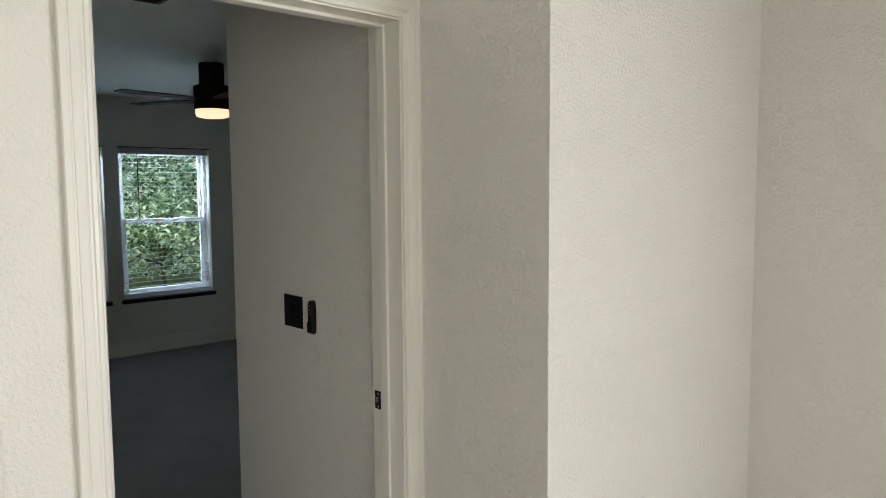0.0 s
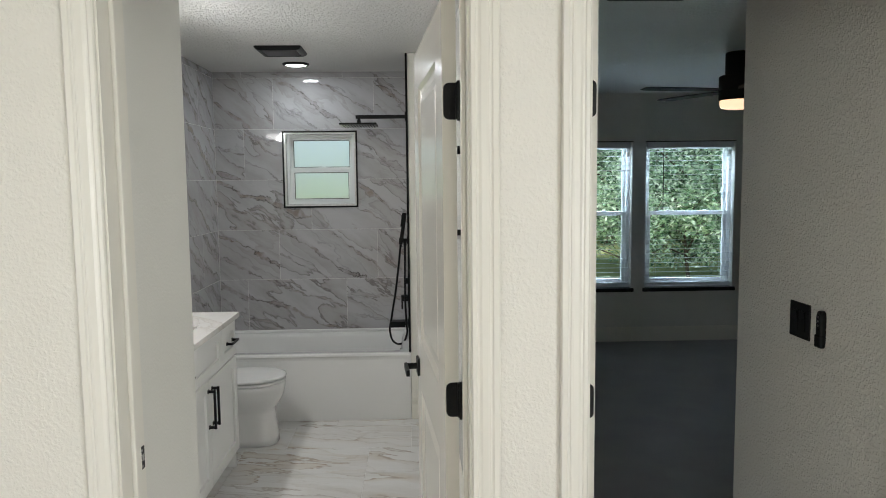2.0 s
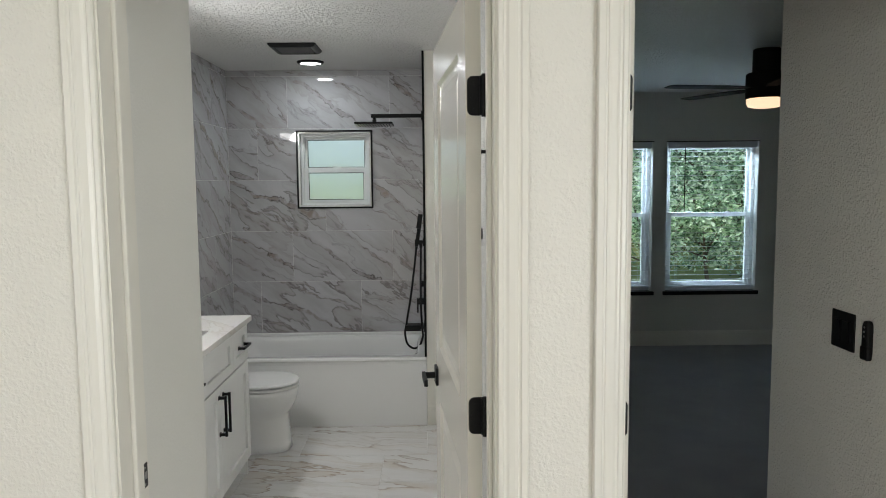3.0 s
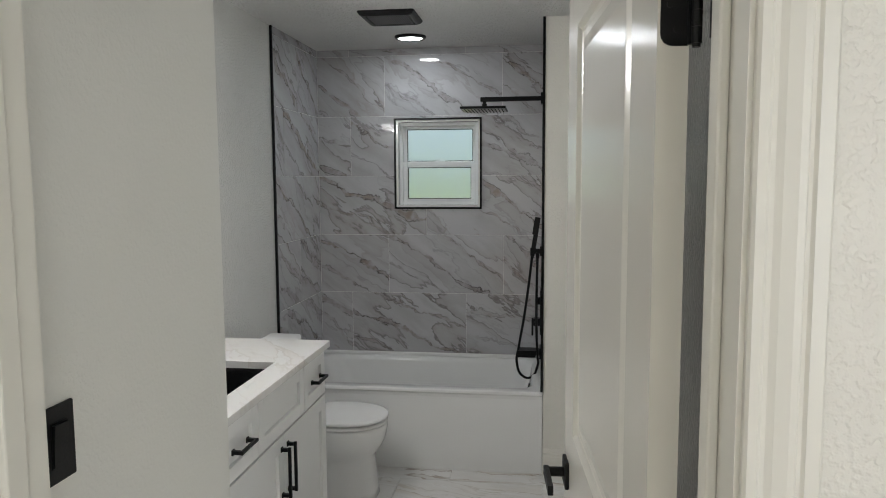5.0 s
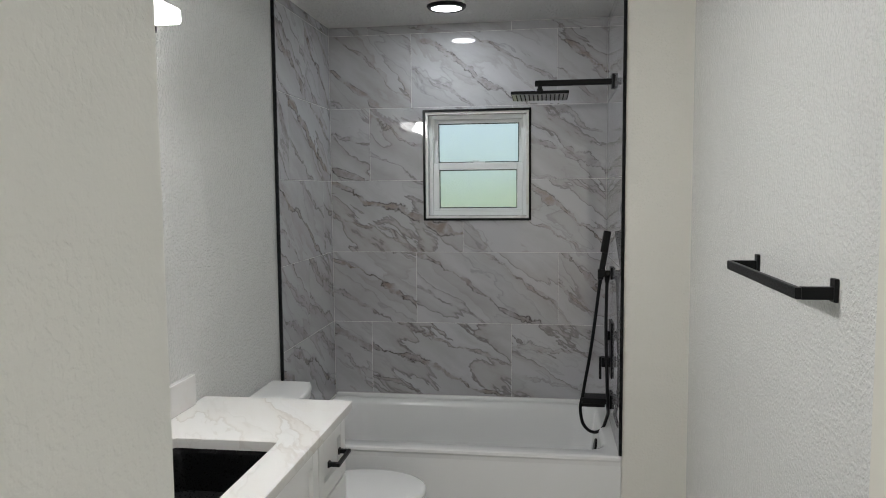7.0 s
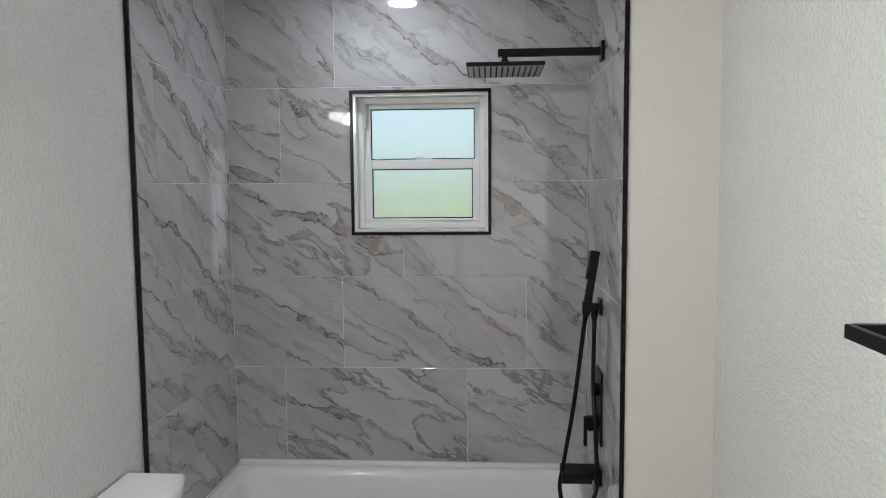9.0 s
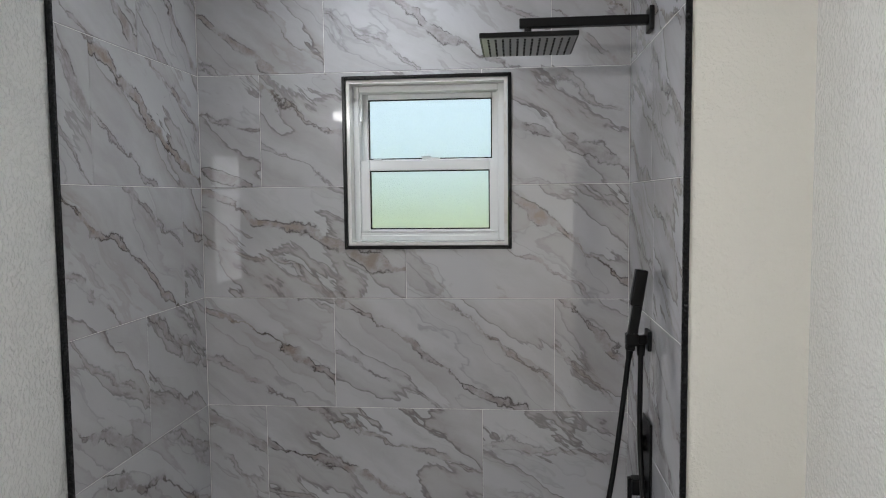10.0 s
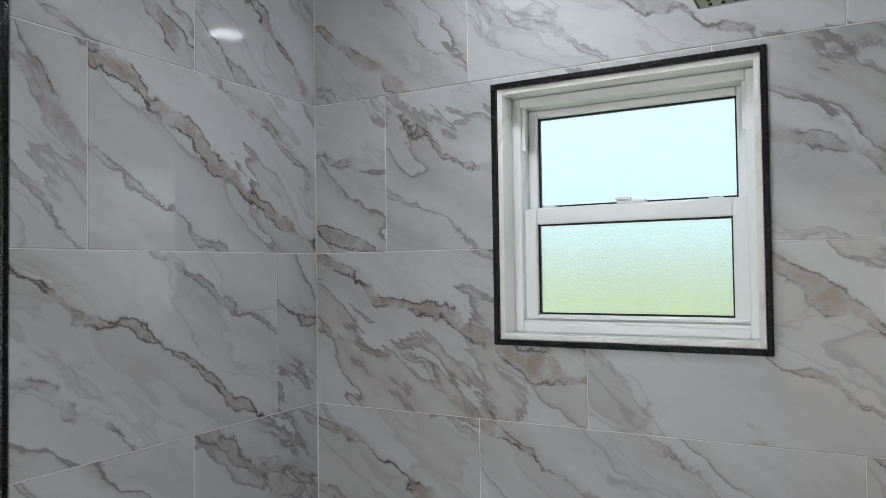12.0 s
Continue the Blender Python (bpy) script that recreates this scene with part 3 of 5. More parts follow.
def limb(bm, a, b, r0, r1, bend, steps=5, n=8):
    pts = []
    a, b = Vector(a), Vector(b)
    side = Vector((random.uniform(-1, 1), random.uniform(-1, 1), random.uniform(-0.3, 0.3))) * bend
    for k in range(steps + 1):
        f = k / steps
        pts.append(a.lerp(b, f) + side * math.sin(math.pi * f))
    for k in range(steps):
        rod(bm, pts[k], pts[k + 1], r0 + (r1 - r0) * k / steps, r0 + (r1 - r0) * (k + 1) / steps, n)
    return pts[-1]


def leaf_cloud(centres, count, size, spread):
    """Many single leaves round the given clump centres, as one mesh."""
    verts, faces = [], []
    for k in range(count):
        c, r = random.choice(centres)
        d = Vector((random.gauss(0, 1), random.gauss(0, 1), random.gauss(0, 1)))
        d = d.normalized() * r * random.uniform(0.25, 1.0) ** 0.5 * spread
        p = Vector(c) + d
        s = size * random.uniform(0.6, 1.35)
        q = Euler((random.uniform(-0.9, 0.9), random.uniform(-0.9, 0.9), random.uniform(0, 6.28))).to_matrix()
        i = len(verts)
        for x, y, z in ((-1, 0, 0), (-0.25, 0.42, 0.10), (0.55, 0.34, 0.06), (1.05, 0, -0.12), (0.55, -0.34, 0.06), (-0.25, -0.42, 0.10)):
            verts.append(p + q @ Vector((x * s, y * s, z * s)))
        faces.append((i, i + 1, i + 2, i + 3))
        faces.append((i, i + 3, i + 4, i + 5))
    me = bpy.data.meshes.new("crown")
    me.from_pydata(verts, [], faces)
    return me


def tree(place, height, radius, leaves, size, mat, label, low=0.25, name="tree"):
    base = thing(name, (place[0], place[1], -0.2), label, "tree" if name == "tree" else "shrub")
    bm = bmesh.new()
    top = limb(bm, (0, 0, 0), (random.uniform(-0.3, 0.3), random.uniform(-0.3, 0.3), height * 0.62), 0.035 * height * 0.5, 0.012 * height * 0.5, 0.12, 6)
    centres = []
    limbs = 13
    for k in range(limbs):
        f = low + (1 - low) * k / limbs
        a = 2.4 * k + random.uniform(-0.4, 0.4)
        z0 = height * f * 0.60
        reach = radius * random.uniform(0.65, 1.0) * (1.05 - 0.55 * abs(f - 0.5))
        start = Vector((top.x * f, top.y * f, z0))
        end = Vector((reach * math.cos(a), reach * math.sin(a), z0 + height * random.uniform(0.10, 0.34)))
        limb(bm, start, end, 0.010 * height * 0.5 + 0.008, 0.006, 0.18 * radius * 0.4, 4, 6)
        for m in range(4):
            c = start.lerp(end, 0.45 + 0.18 * m) + Vector((random.gauss(0, 0.16), random.gauss(0, 0.16), random.gauss(0, 0.14))) * radius
            centres.append((c, radius * random.uniform(0.16, 0.34)))
    part("trunk", bm, BARK, base, smooth=True)
    me = leaf_cloud(centres, leaves, size, 1.0)
    me.materials.append(mat)
    crown = new("crown", me)
    crown.parent = base
    return base


setting("backdrop", boxes((-150.0, 8.0, 119.5, 120.0, -3.0, 70.0)), HAZE_GLOW, "bright hazy sky in the far distance", "sky")

random.seed(23)
hedge_clumps = [((x, 36.0 + random.uniform(-1.5, 1.5), random.uniform(0.2, 1.3 + 0.3 * math.sin(x * 0.9))), random.uniform(0.6, 1.1)) for x in (-17.0 + 0.22 * k for k in range(105))]
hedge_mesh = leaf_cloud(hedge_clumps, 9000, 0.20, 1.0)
hedge_mesh.materials.append(LEAF_HEDGE_LIT)
tagged(new("hedge", hedge_mesh), "light green hedge far across the lawn, sunlight in its leaf colour", "hedge", kind="stuff")

random.seed(11)
for x, y, h, r, n, s, mat, label, low in (
        (4.3, 13.2, 4.8, 2.2, 13000, 0.052, LEAF_GLINT, "sunlit leafy oak behind the bedroom window", 0.115),
        (7.3, 12.9, 5.2, 2.3, 13000, 0.052, LEAF_GLINT, "leafy green tree at the edge of the lawn", 0.115),
        (5.8, 14.4, 5.8, 2.5, 14000, 0.056, LEAF_GLINT, "leafy green tree at the edge of the lawn", 0.115),
        (9.4, 15.5, 7.2, 3.2, 15000, 0.080, LEAF_GLINT, "tall leafy tree behind the lawn", 0.10),
        (6.8, 19.5, 9.0, 4.2, 15000, 0.11, LEAF_SHADED, "tall tree in the wood, shade in its leaf colour", 0.1),
        (10.6, 20.5, 9.5, 4.4, 14000, 0.11, LEAF_SHADED, "tall tree in the wood, shade in its leaf colour", 0.1),
        (13.5, 22.5, 9.5, 4.4, 12000, 0.11, LEAF_SHADED, "tall tree in the wood, shade in its leaf colour", 0.1)):
    tree((x, y), h, r, n, s, mat, label, low)
for x, y, h, r, n, s in ((5.1, 12.1, 1.9, 0.95, 4500, 0.045), (6.3, 12.4, 2.1, 1.0, 5000, 0.045), (7.5, 12.3, 1.8, 0.95, 4500, 0.045), (7.4, 21.6, 3.4, 2.6, 7000, 0.07), (9.8, 22.8, 3.4, 2.8, 7000, 0.07)):
    tree((x, y), h, r, n, s, LEAF_GLINT, "bushy green shrub at the edge of the lawn", 0.30 if h < 2.5 else 0.03, "shrub")


GREY_PLASTIC = painted("dark_grey_plastic", (0.16, 0.16, 0.162), 0.4)


# ---- bathroom window ----
def black_edge(name, parent, bars):
    for d in bars:
        part(name, soft_box(*d, 0.0015, 1), BLACK_TRIM, parent)


def bath_window():
    w = thing("window_bathroom", ((W0 + W1) / 2, 5.53, WZ0), "white vinyl single-hung window with frosted panes in a tiled recess", "window", kind="structure")
    inv = w.matrix_world.inverted()

    def put(ob):
        ob.data.transform(inv)
        return ob

    def p(name, dims, mat, parent=w, r=0.003, label=""):
        return put(part(name, soft_box(*dims, r, 2), mat, parent, label))

    a, b, c, d = W0 + 0.001, W1 - 0.001, WZ0 + 0.001, WZ1 - 0.001
    # tiled recess
    for dims in ((a, a + 0.012, 5.452, 5.535, c, d), (b - 0.012, b, 5.452, 5.535, c, d), (a + 0.012, b - 0.012, 5.452, 5.535, c, c + 0.012), (a + 0.012, b - 0.012, 5.452, 5.535, d - 0.012, d)):
        p("recess_tile", dims, QUARTZ, r=0.001)
    # fixed outer frame
    i0, i1, j0, j1 = a + 0.012, b - 0.012, c + 0.012, d - 0.012
    for dims in ((i0, i0 + 0.020, 5.505, 5.595, j0, j1), (i1 - 0.020, i1, 5.505, 5.595, j0, j1), (i0 + 0.020, i1 - 0.020, 5.505, 5.595, j0, j0 + 0.020), (i0 + 0.020, i1 - 0.020, 5.505, 5.595, j1 - 0.022, j1)):
        p("frame", dims, VINYL)
    for xa, xb in ((i0 + 0.020, i0 + 0.028), (i1 - 0.028, i1 - 0.020)):
        p("track", (xa, xb, 5.515, 5.527, 1.84, j1 - 0.022), VINYL, r=0.001)
    p("sill_lip", (i0 + 0.020, i1 - 0.020, 5.508, 5.520, j0 + 0.020, j0 + 0.027), VINYL, r=0.001)
    # upper sash, set back, and lower sash, set forward
    k0, k1 = i0 + 0.020, i1 - 0.020
    up = p("upper_sash", (k0, k0 + 0.022, 5.552, 5.580, 1.690, j1 - 0.022), VINYL)
    p("sash_stile", (k1 - 0.022, k1, 5.552, 5.580, 1.690, j1 - 0.022), VINYL, up)
    p("sash_rail", (k0 + 0.022, k1 - 0.022, 5.552, 5.580, 1.918, j1 - 0.022), VINYL, up)
    p("sash_rail", (k0 + 0.022, k1 - 0.022, 5.552, 5.580, 1.690, 1.712), VINYL, up)
    low = p("lower_sash", (k0, k0 + 0.030, 5.520, 5.550, j0 + 0.022, 1.708), VINYL)
    p("sash_stile", (k1 - 0.030, k1, 5.520, 5.550, j0 + 0.022, 1.708), VINYL, low)
    p("sash_rail", (k0 + 0.030, k1 - 0.030, 5.520, 5.550, 1.672, 1.708), VINYL, low)
    p("sash_rail", (k0 + 0.030, k1 - 0.030, 5.520, 5.550, j0 + 0.022, 1.470), VINYL, low)
    p("lift_rail", (k0 + 0.004, k1 - 0.004, 5.510, 5.522, j0 + 0.030, j0 + 0.036), VINYL, low, 0.001)
    for sash, dims in ((up, (k0 + 0.022, k1 - 0.022, 5.563, 5.567, 1.712, 1.918)), (low, (k0 + 0.030, k1 - 0.030, 5.533, 5.537, 1.470, 1.672))):
        q = 0.004
        xa, xb, ya, yb, za, zb = dims
        g = put(part("gasket", boxes((xa, xa + q, ya - 0.002, yb + 0.002, za, zb), (xb - q, xb, ya - 0.002, yb + 0.002, za, zb), (xa + q, xb - q, ya - 0.002, yb + 0.002, za, za + q), (xa + q, xb - q, ya - 0.002, yb + 0.002, zb - q, zb)), BLACK_PLASTIC, sash, "thin black glazing gasket"))
        pane = put(part("pane", boxes((xa + q, xb - q, ya, yb, za + q, zb - q)), FROSTED, sash, "frosted rain-textured pane"))
        pane.visible_shadow = False
    # lock and tilt latches on the meeting rail
    lock = put(part("sash_lock", soft_box(0.755, 0.815, 5.522, 5.546, 1.708, 1.716, 0.002), VINYL, low, "white cam lock"))
    p("lock_lever", (0.752, 0.786, 5.518, 5.528, 1.716, 1.722), VINYL, lock, 0.002)
    for x in (0.600, 0.955):
        p("tilt_latch", (x - 0.014, x + 0.014, 5.524, 5.545, 1.708, 1.712), VINYL, low, 0.0015)
    # black metal edge round the recess
    t = 0.0115
    o0, o1, p0, p1 = 0.4985, 1.0605, 1.4065, 1.9825
    for dims in ((o0, o0 + t, 5.444, 5.456, p0, p1), (o1 - t, o1, 5.444, 5.456, p0, p1), (o0 + t, o1 - t, 5.444, 5.456, p0, p0 + t), (o0 + t, o1 - t, 5.444, 5.456, p1 - t, p1)):
        p("edge_trim", dims, BLACK_TRIM, r=0.002, label="black metal edge trim")
    return w


bath_window()

# black metal trims at the ends of the tile
for x0, x1, y0, y1, z0 in ((-0.011, 0.003, 4.662, 4.674, 0.40), (1.438, 1.4515, 4.692, 4.704, 0.4565)):
    setting("trim", soft_box(x0, x1, y0, y1, z0, CEIL - 0.001, 0.002, 1), BLACK_TRIM, "slim black metal edge trim beside the tile", "trim")


# ---- tub ----
def bathtub():
    t = thing("bathtub", (0.72, 4.69, 0), "glossy white alcove bathtub with a plain apron", "bathtub")
    x0, x1, y0, y1, z = 0.001, 1.4505, 4.690, 5.449, 0.455
    o = Vector((0.72, 4.69, 0))
    bm = bmesh.new()
    rings = [rounded(x0, x1, y0 + 0.006, y1, 0.006, 0.0), rounded(x0, x1, y0 + 0.008, y1, 0.006, 0.20),
             rounded(x0, x1, y0 + 0.010, y1, 0.006, 0.41), rounded(x0, x1, y0 + 0.007, y1, 0.006, 0.428), rounded(x0, x1, y0, y1, 0.008, 0.438),
             rounded(x0, x1, y0 + 0.002, y1, 0.010, 0.449), rounded(x0 + 0.008, x1 - 0.008, y0 + 0.010, y1 - 0.006, 0.014, z)]
    loft(bm, [[Vector(p) - o for p in r] for r in rings], True, False)
    bmesh.ops.remove_doubles(bm, verts=bm.verts[:], dist=0.0004)
    apron = part("apron", bm, ACRYLIC, t, smooth=False)
    inner = [rounded(x0 + 0.008, x1 - 0.008, y0 + 0.010, y1 - 0.006, 0.014, z, 10), rounded(x0 + 0.045, x1 - 0.050, y0 + 0.070, y1 - 0.050, 0.08, z + 0.001, 10),
             rounded(x0 + 0.060, x1 - 0.062, y0 + 0.082, y1 - 0.062, 0.09, z - 0.006, 10), rounded(x0 + 0.070, x1 - 0.070, y0 + 0.090, y1 - 0.070, 0.10, z - 0.030, 10),
             rounded(x0 + 0.120, x1 - 0.085, y0 + 0.105, y1 - 0.085, 0.12, 0.30, 10), rounded(x0 + 0.210, x1 - 0.105, y0 + 0.130, y1 - 0.110, 0.13, 0.12, 10),
             rounded(x0 + 0.250, x1 - 0.130, y0 + 0.160, y1 - 0.140, 0.12, 0.085, 10), rounded(x0 + 0.330, x1 - 0.20, y0 + 0.23, y1 - 0.21, 0.10, 0.075, 10)]
    bm = bmesh.new()
    loft(bm, [[Vector(p) - o for p in r] for r in inner], False, True)
    part("basin", bm, ACRYLIC, t, "smooth white basin with a sloped back", True)
    bm = soft_box(x0 + 0.01 - o.x, x1 - 0.01 - o.x, y1 - 0.030 - o.y, y1 - o.y, z - 0.002, z + 0.020, 0.008, 3)
    part("tile_ledge", bm, ACRYLIC, t, smooth=True)
    bm = bmesh.new()
    c = Vector((x1 - 0.078, 5.07, 0.36)) - o
    rod(bm, c, c + Vector((-0.010, 0, 0.002)), 0.036, 0.034, 28)
    part("overflow_plate", bm, BLACK, t, "round black overflow plate")
    bm = bmesh.new()
    c = Vector((x1 - 0.30, 5.07, 0.076)) - o
    rod(bm, c, c + Vector((0, 0, 0.008)), 0.032, 0.028, 28)
    part("drain", bm, BLACK, t, "round black drain")
    return t


bathtub()


# ---- toilet ----
def toilet():
    cy = 4.345
    t = thing("toilet", (0.35, cy, 0), "white porcelain toilet with a closed lid", "toilet")

    def shift(rings):
        return [[(x - 0.35, y, z) for x, y, z in r] for r in rings]

    bm = bmesh.new()
    prof = ((0.0, 0.115, 0.626, 0.130, 3.0), (0.04, 0.112, 0.622, 0.128, 3.0), (0.12, 0.12, 0.614, 0.126, 2.8), (0.195, 0.12, 0.608, 0.128, 2.6), (0.222, 0.12, 0.612, 0.138, 2.4),
            (0.255, 0.12, 0.642, 0.160, 2.2), (0.30, 0.12, 0.664, 0.176, 2.1), (0.345, 0.12, 0.673, 0.180, 2.1), (0.368, 0.12, 0.675, 0.183, 2.1), (0.378, 0.12, 0.670, 0.178, 2.1))
    rings = []
    for z, xa, xb, ry, pw in prof:
        m = 0.42
        rings.append(oval(m, 0, m - xa, xb - m, ry, z, 48, pw))
    loft(bm, shift(rings))
    part("bowl", bm, PORCELAIN, t, "white pedestal bowl", True)

    def slab(name, z0, z1, grow, label):
        bm = bmesh.new()
        rs = []
        for f, g in ((0.0, -0.022), (0.17, -0.022), (0.18, -0.003), (0.26, 0.0), (0.5, 0.001), (0.82, -0.002), (0.96, -0.010), (1.0, -0.022)):
            rs.append(oval(0.44, 0, 0.215 + grow + g, 0.236 + grow + g, 0.182 + grow + g, z0 + (z1 - z0) * f, 56, 2.15))
        rs.append(oval(0.44, 0, 0.12, 0.12, 0.10, z1 + 0.004, 56, 2.1))
        loft(bm, shift(rs))
        part(name, bm, PORCELAIN, t, label, True)

    slab("seat", 0.3785, 0.398, 0.0, "white toilet seat ring")
    slab("lid", 0.4025, 0.424, 0.004, "closed glossy white lid")
    for s in (-1, 1):
        bm = bmesh.new()
        rod(bm, (0.235 - 0.35, s * 0.075 - 0.02, 0.418), (0.235 - 0.35, s * 0.075 + 0.02, 0.418), 0.014, n=14)
        part("seat_hinge", bm, PORCELAIN, t)
    # tank with a bowed front
    def bow(z, grow, back=-0.006):
        pts = [(back, -0.215 - grow, z)]
        for k in range(17):
            f = k / 16 * 2 - 1
            pts.append((0.150 + grow + 0.045 * (1 - abs(f) ** 2.4), f * (0.213 + grow), z))
        pts.append((back, 0.215 + grow, z))
        return pts
    bm = bmesh.new()
    loft(bm, shift([bow(0.40, -0.02), bow(0.44, -0.012), bow(0.60, -0.006), bow(0.735, -0.003)]))
    part("tank", bm, PORCELAIN, t)
    bm = bmesh.new()
    loft(bm, shift([bow(0.736, 0.004), bow(0.741, 0.008), bow(0.762, 0.009), bow(0.770, 0.005), bow(0.773, -0.004)]))
    part("tank_lid", bm, PORCELAIN, t, "bowed glossy white tank lid")
    bm = bmesh.new()
    loft(bm, shift([rounded(0.02, 0.26, -0.10, 0.10, 0.03, 0.33), rounded(0.02, 0.26, -0.11, 0.11, 0.03, 0.402)]))
    part("tank_shelf", bm, PORCELAIN, t, smooth=False)
    return t


toilet()


# ---- vanity ----
VX = 0.462   # front of the carcass
V0, V1 = 2.880, 3.950


def shaker(name, y0, y1, z0, z1, parent, o, rail=0.055):
    """A shaker front: four rails round a recessed field."""
    f = part(name, boxes((VX + 0.001 - o.x, VX + 0.006 - o.x, y0 + rail - o.y, y1 - rail - o.y, z0 + rail, z1 - rail)), CABINET, parent)
    for dims in ((y0, y0 + rail, z0, z1), (y1 - rail, y1, z0, z1), (y0 + rail, y1 - rail, z0, z0 + rail), (y0 + rail, y1 - rail, z1 - rail, z1)):
        part("rail", soft_box(VX + 0.001 - o.x, VX + 0.019 - o.x, dims[0] - o.y, dims[1] - o.y, dims[2], dims[3], 0.0012, 1), CABINET, f)
    return f


def bar_handle(parent, a, b, o, out=0.032):
    """A square bar pull with two feet; a and b are its ends on the cabinet front."""
    a, b = Vector(a) - o, Vector(b) - o
    d = (b - a).normalized()
    s = 0.0055
    along_y = abs(d.y) > 0.5
    lo = [min(a[k], b[k]) for k in range(3)]
    hi = [max(a[k], b[k]) for k in range(3)]
    if along_y:
        bar = (a.x + out - 0.006, a.x + out + 0.005, lo[1], hi[1], a.z - s, a.z + s)
    else:
        bar = (a.x + out - 0.006, a.x + out + 0.005, a.y - s, a.y + s, lo[2], hi[2])
    h = part("handle", soft_box(*bar, 0.0012, 1), BLACK, parent, "matt black square bar pull")
    for f in (0.0, 1.0):
        q = a.lerp(b, f) + d * (0.009 if f == 0 else -0.009)
        part("handle_post", boxes((a.x, a.x + out - 0.006, q.y - 0.006, q.y + 0.006, q.z - 0.006, q.z + 0.006)), BLACK, h)
        part("handle_foot", boxes((a.x - 0.0005, a.x + 0.004, q.y - 0.009, q.y + 0.009, q.z - 0.009, q.z + 0.009)), BLACK, h)
    return h


def vanity():
    o = Vector((0.22, 3.425, 0))
    v = thing("vanity_cabinet", o, "white shaker vanity cabinet with black bar handles", "cabinet")
    for nm, dims in (("side_panel", (-0.010, VX, V0, V0 + 0.016, 0.10, 0.851)), ("side_panel", (-0.010, VX, V1 - 0.016, V1, 0.10, 0.851)), ("bottom_panel", (-0.010, VX, V0 + 0.016, V1 - 0.016, 0.10, 0.116)),
                     ("back_panel", (-0.010, 0.0, V0 + 0.016, V1 - 0.016, 0.116, 0.851)), ("front_rail", (VX - 0.018, VX, V0 + 0.016, V1 - 0.016, 0.60, 0.851))):
        part(nm, boxes((dims[0] - o.x, dims[1] - o.x, dims[2] - o.y, dims[3] - o.y, dims[4], dims[5])), CABINET, v)
    part("toe_kick", boxes((-0.010 - o.x, VX - 0.07 - o.x, V0 + 0.01 - o.y, V1 - 0.01 - o.y, 0.0, 0.10)), CABINET, v)
    part("end_skirt", boxes((-0.010 - o.x, VX - o.x, V1 - 0.018 - o.y, V1 - 0.001 - o.y, 0.0, 0.0995)), CABINET, v)
    g = 0.003
    ya, yb, mid = 3.187, 3.668, 3.4275
    right = shaker("drawer", yb + g, V1 - 0.002, 0.648, 0.840, v, o, 0.050)
    shaker("false_front", ya + g, yb - g, 0.648, 0.840, v, o, 0.050)
    left = shaker("drawer", V0 + 0.002, ya - g, 0.648, 0.840, v, o, 0.050)
    door_l = shaker("cabinet_door", V0 + 0.002, mid - g, 0.104, 0.640, v, o, 0.058)
    door_r = shaker("cabinet_door", mid + g, V1 - 0.002, 0.104, 0.640, v, o, 0.058)
    fx = VX + 0.019
    bar_handle(right, (fx, 3.755, 0.742), (fx, 3.885, 0.742), o)
    bar_handle(left, (fx, 2.970, 0.742), (fx, 3.100, 0.742), o)
    bar_handle(door_l, (fx, 3.396, 0.405), (fx, 3.396, 0.600), o)
    bar_handle(door_r, (fx, 3.460, 0.405), (fx, 3.460, 0.600), o)
    return v


vanity()
SX0, SX1, SY0, SY1 = 0.095, 0.400, 3.080, 3.560
CT0, CT1 = 0.852, 0.881


def countertop():
    c = thing("countertop", (0.25, 3.425, CT0), "white quartz countertop with thin brown veins on the vanity", "countertop")
    o = Vector((0.25, 3.425, CT0))
    bm = bmesh.new()
    x0, x1, y0, y1 = -0.010, 0.505, V0 - 0.015, V1 + 0.012
    n = 4
    outer = [rounded(x0 + i, x1 - i, y0 + i, y1 - i, 0.004, z, n) for i, z in ((0.0015, CT0), (0.0, CT0 + 0.0015), (0.0, CT1 - 0.0025), (0.0007, CT1 - 0.0008), (0.0025, CT1))]
    inner = [rounded(SX0 - i, SX1 + i, SY0 - i, SY1 + i, 0.012, z, n) for i, z in ((0.002, CT1), (0.0, CT1 - 0.002), (0.0, CT0))]
    rings = [[Vector(p) - o for p in r] for r in outer + inner]
    rows = loft(bm, rings, False, False)
    for k in range(len(rows[0])):
        m = (k + 1) % len(rows[0])
        bm.faces.new((rows[0][k], rows[0][m], rows[-1][m], rows[-1][k]))
    part("slab", bm, QUARTZ, c)
    bm = soft_box(-0.010 - o.x, 0.008 - o.x, y0 - o.y, 3.868 - o.y, CT1 + 0.0005 - o.z, CT1 + 0.100 - o.z, 0.002, 1)
    part("backsplash", bm, QUARTZ, c, "low quartz backsplash")


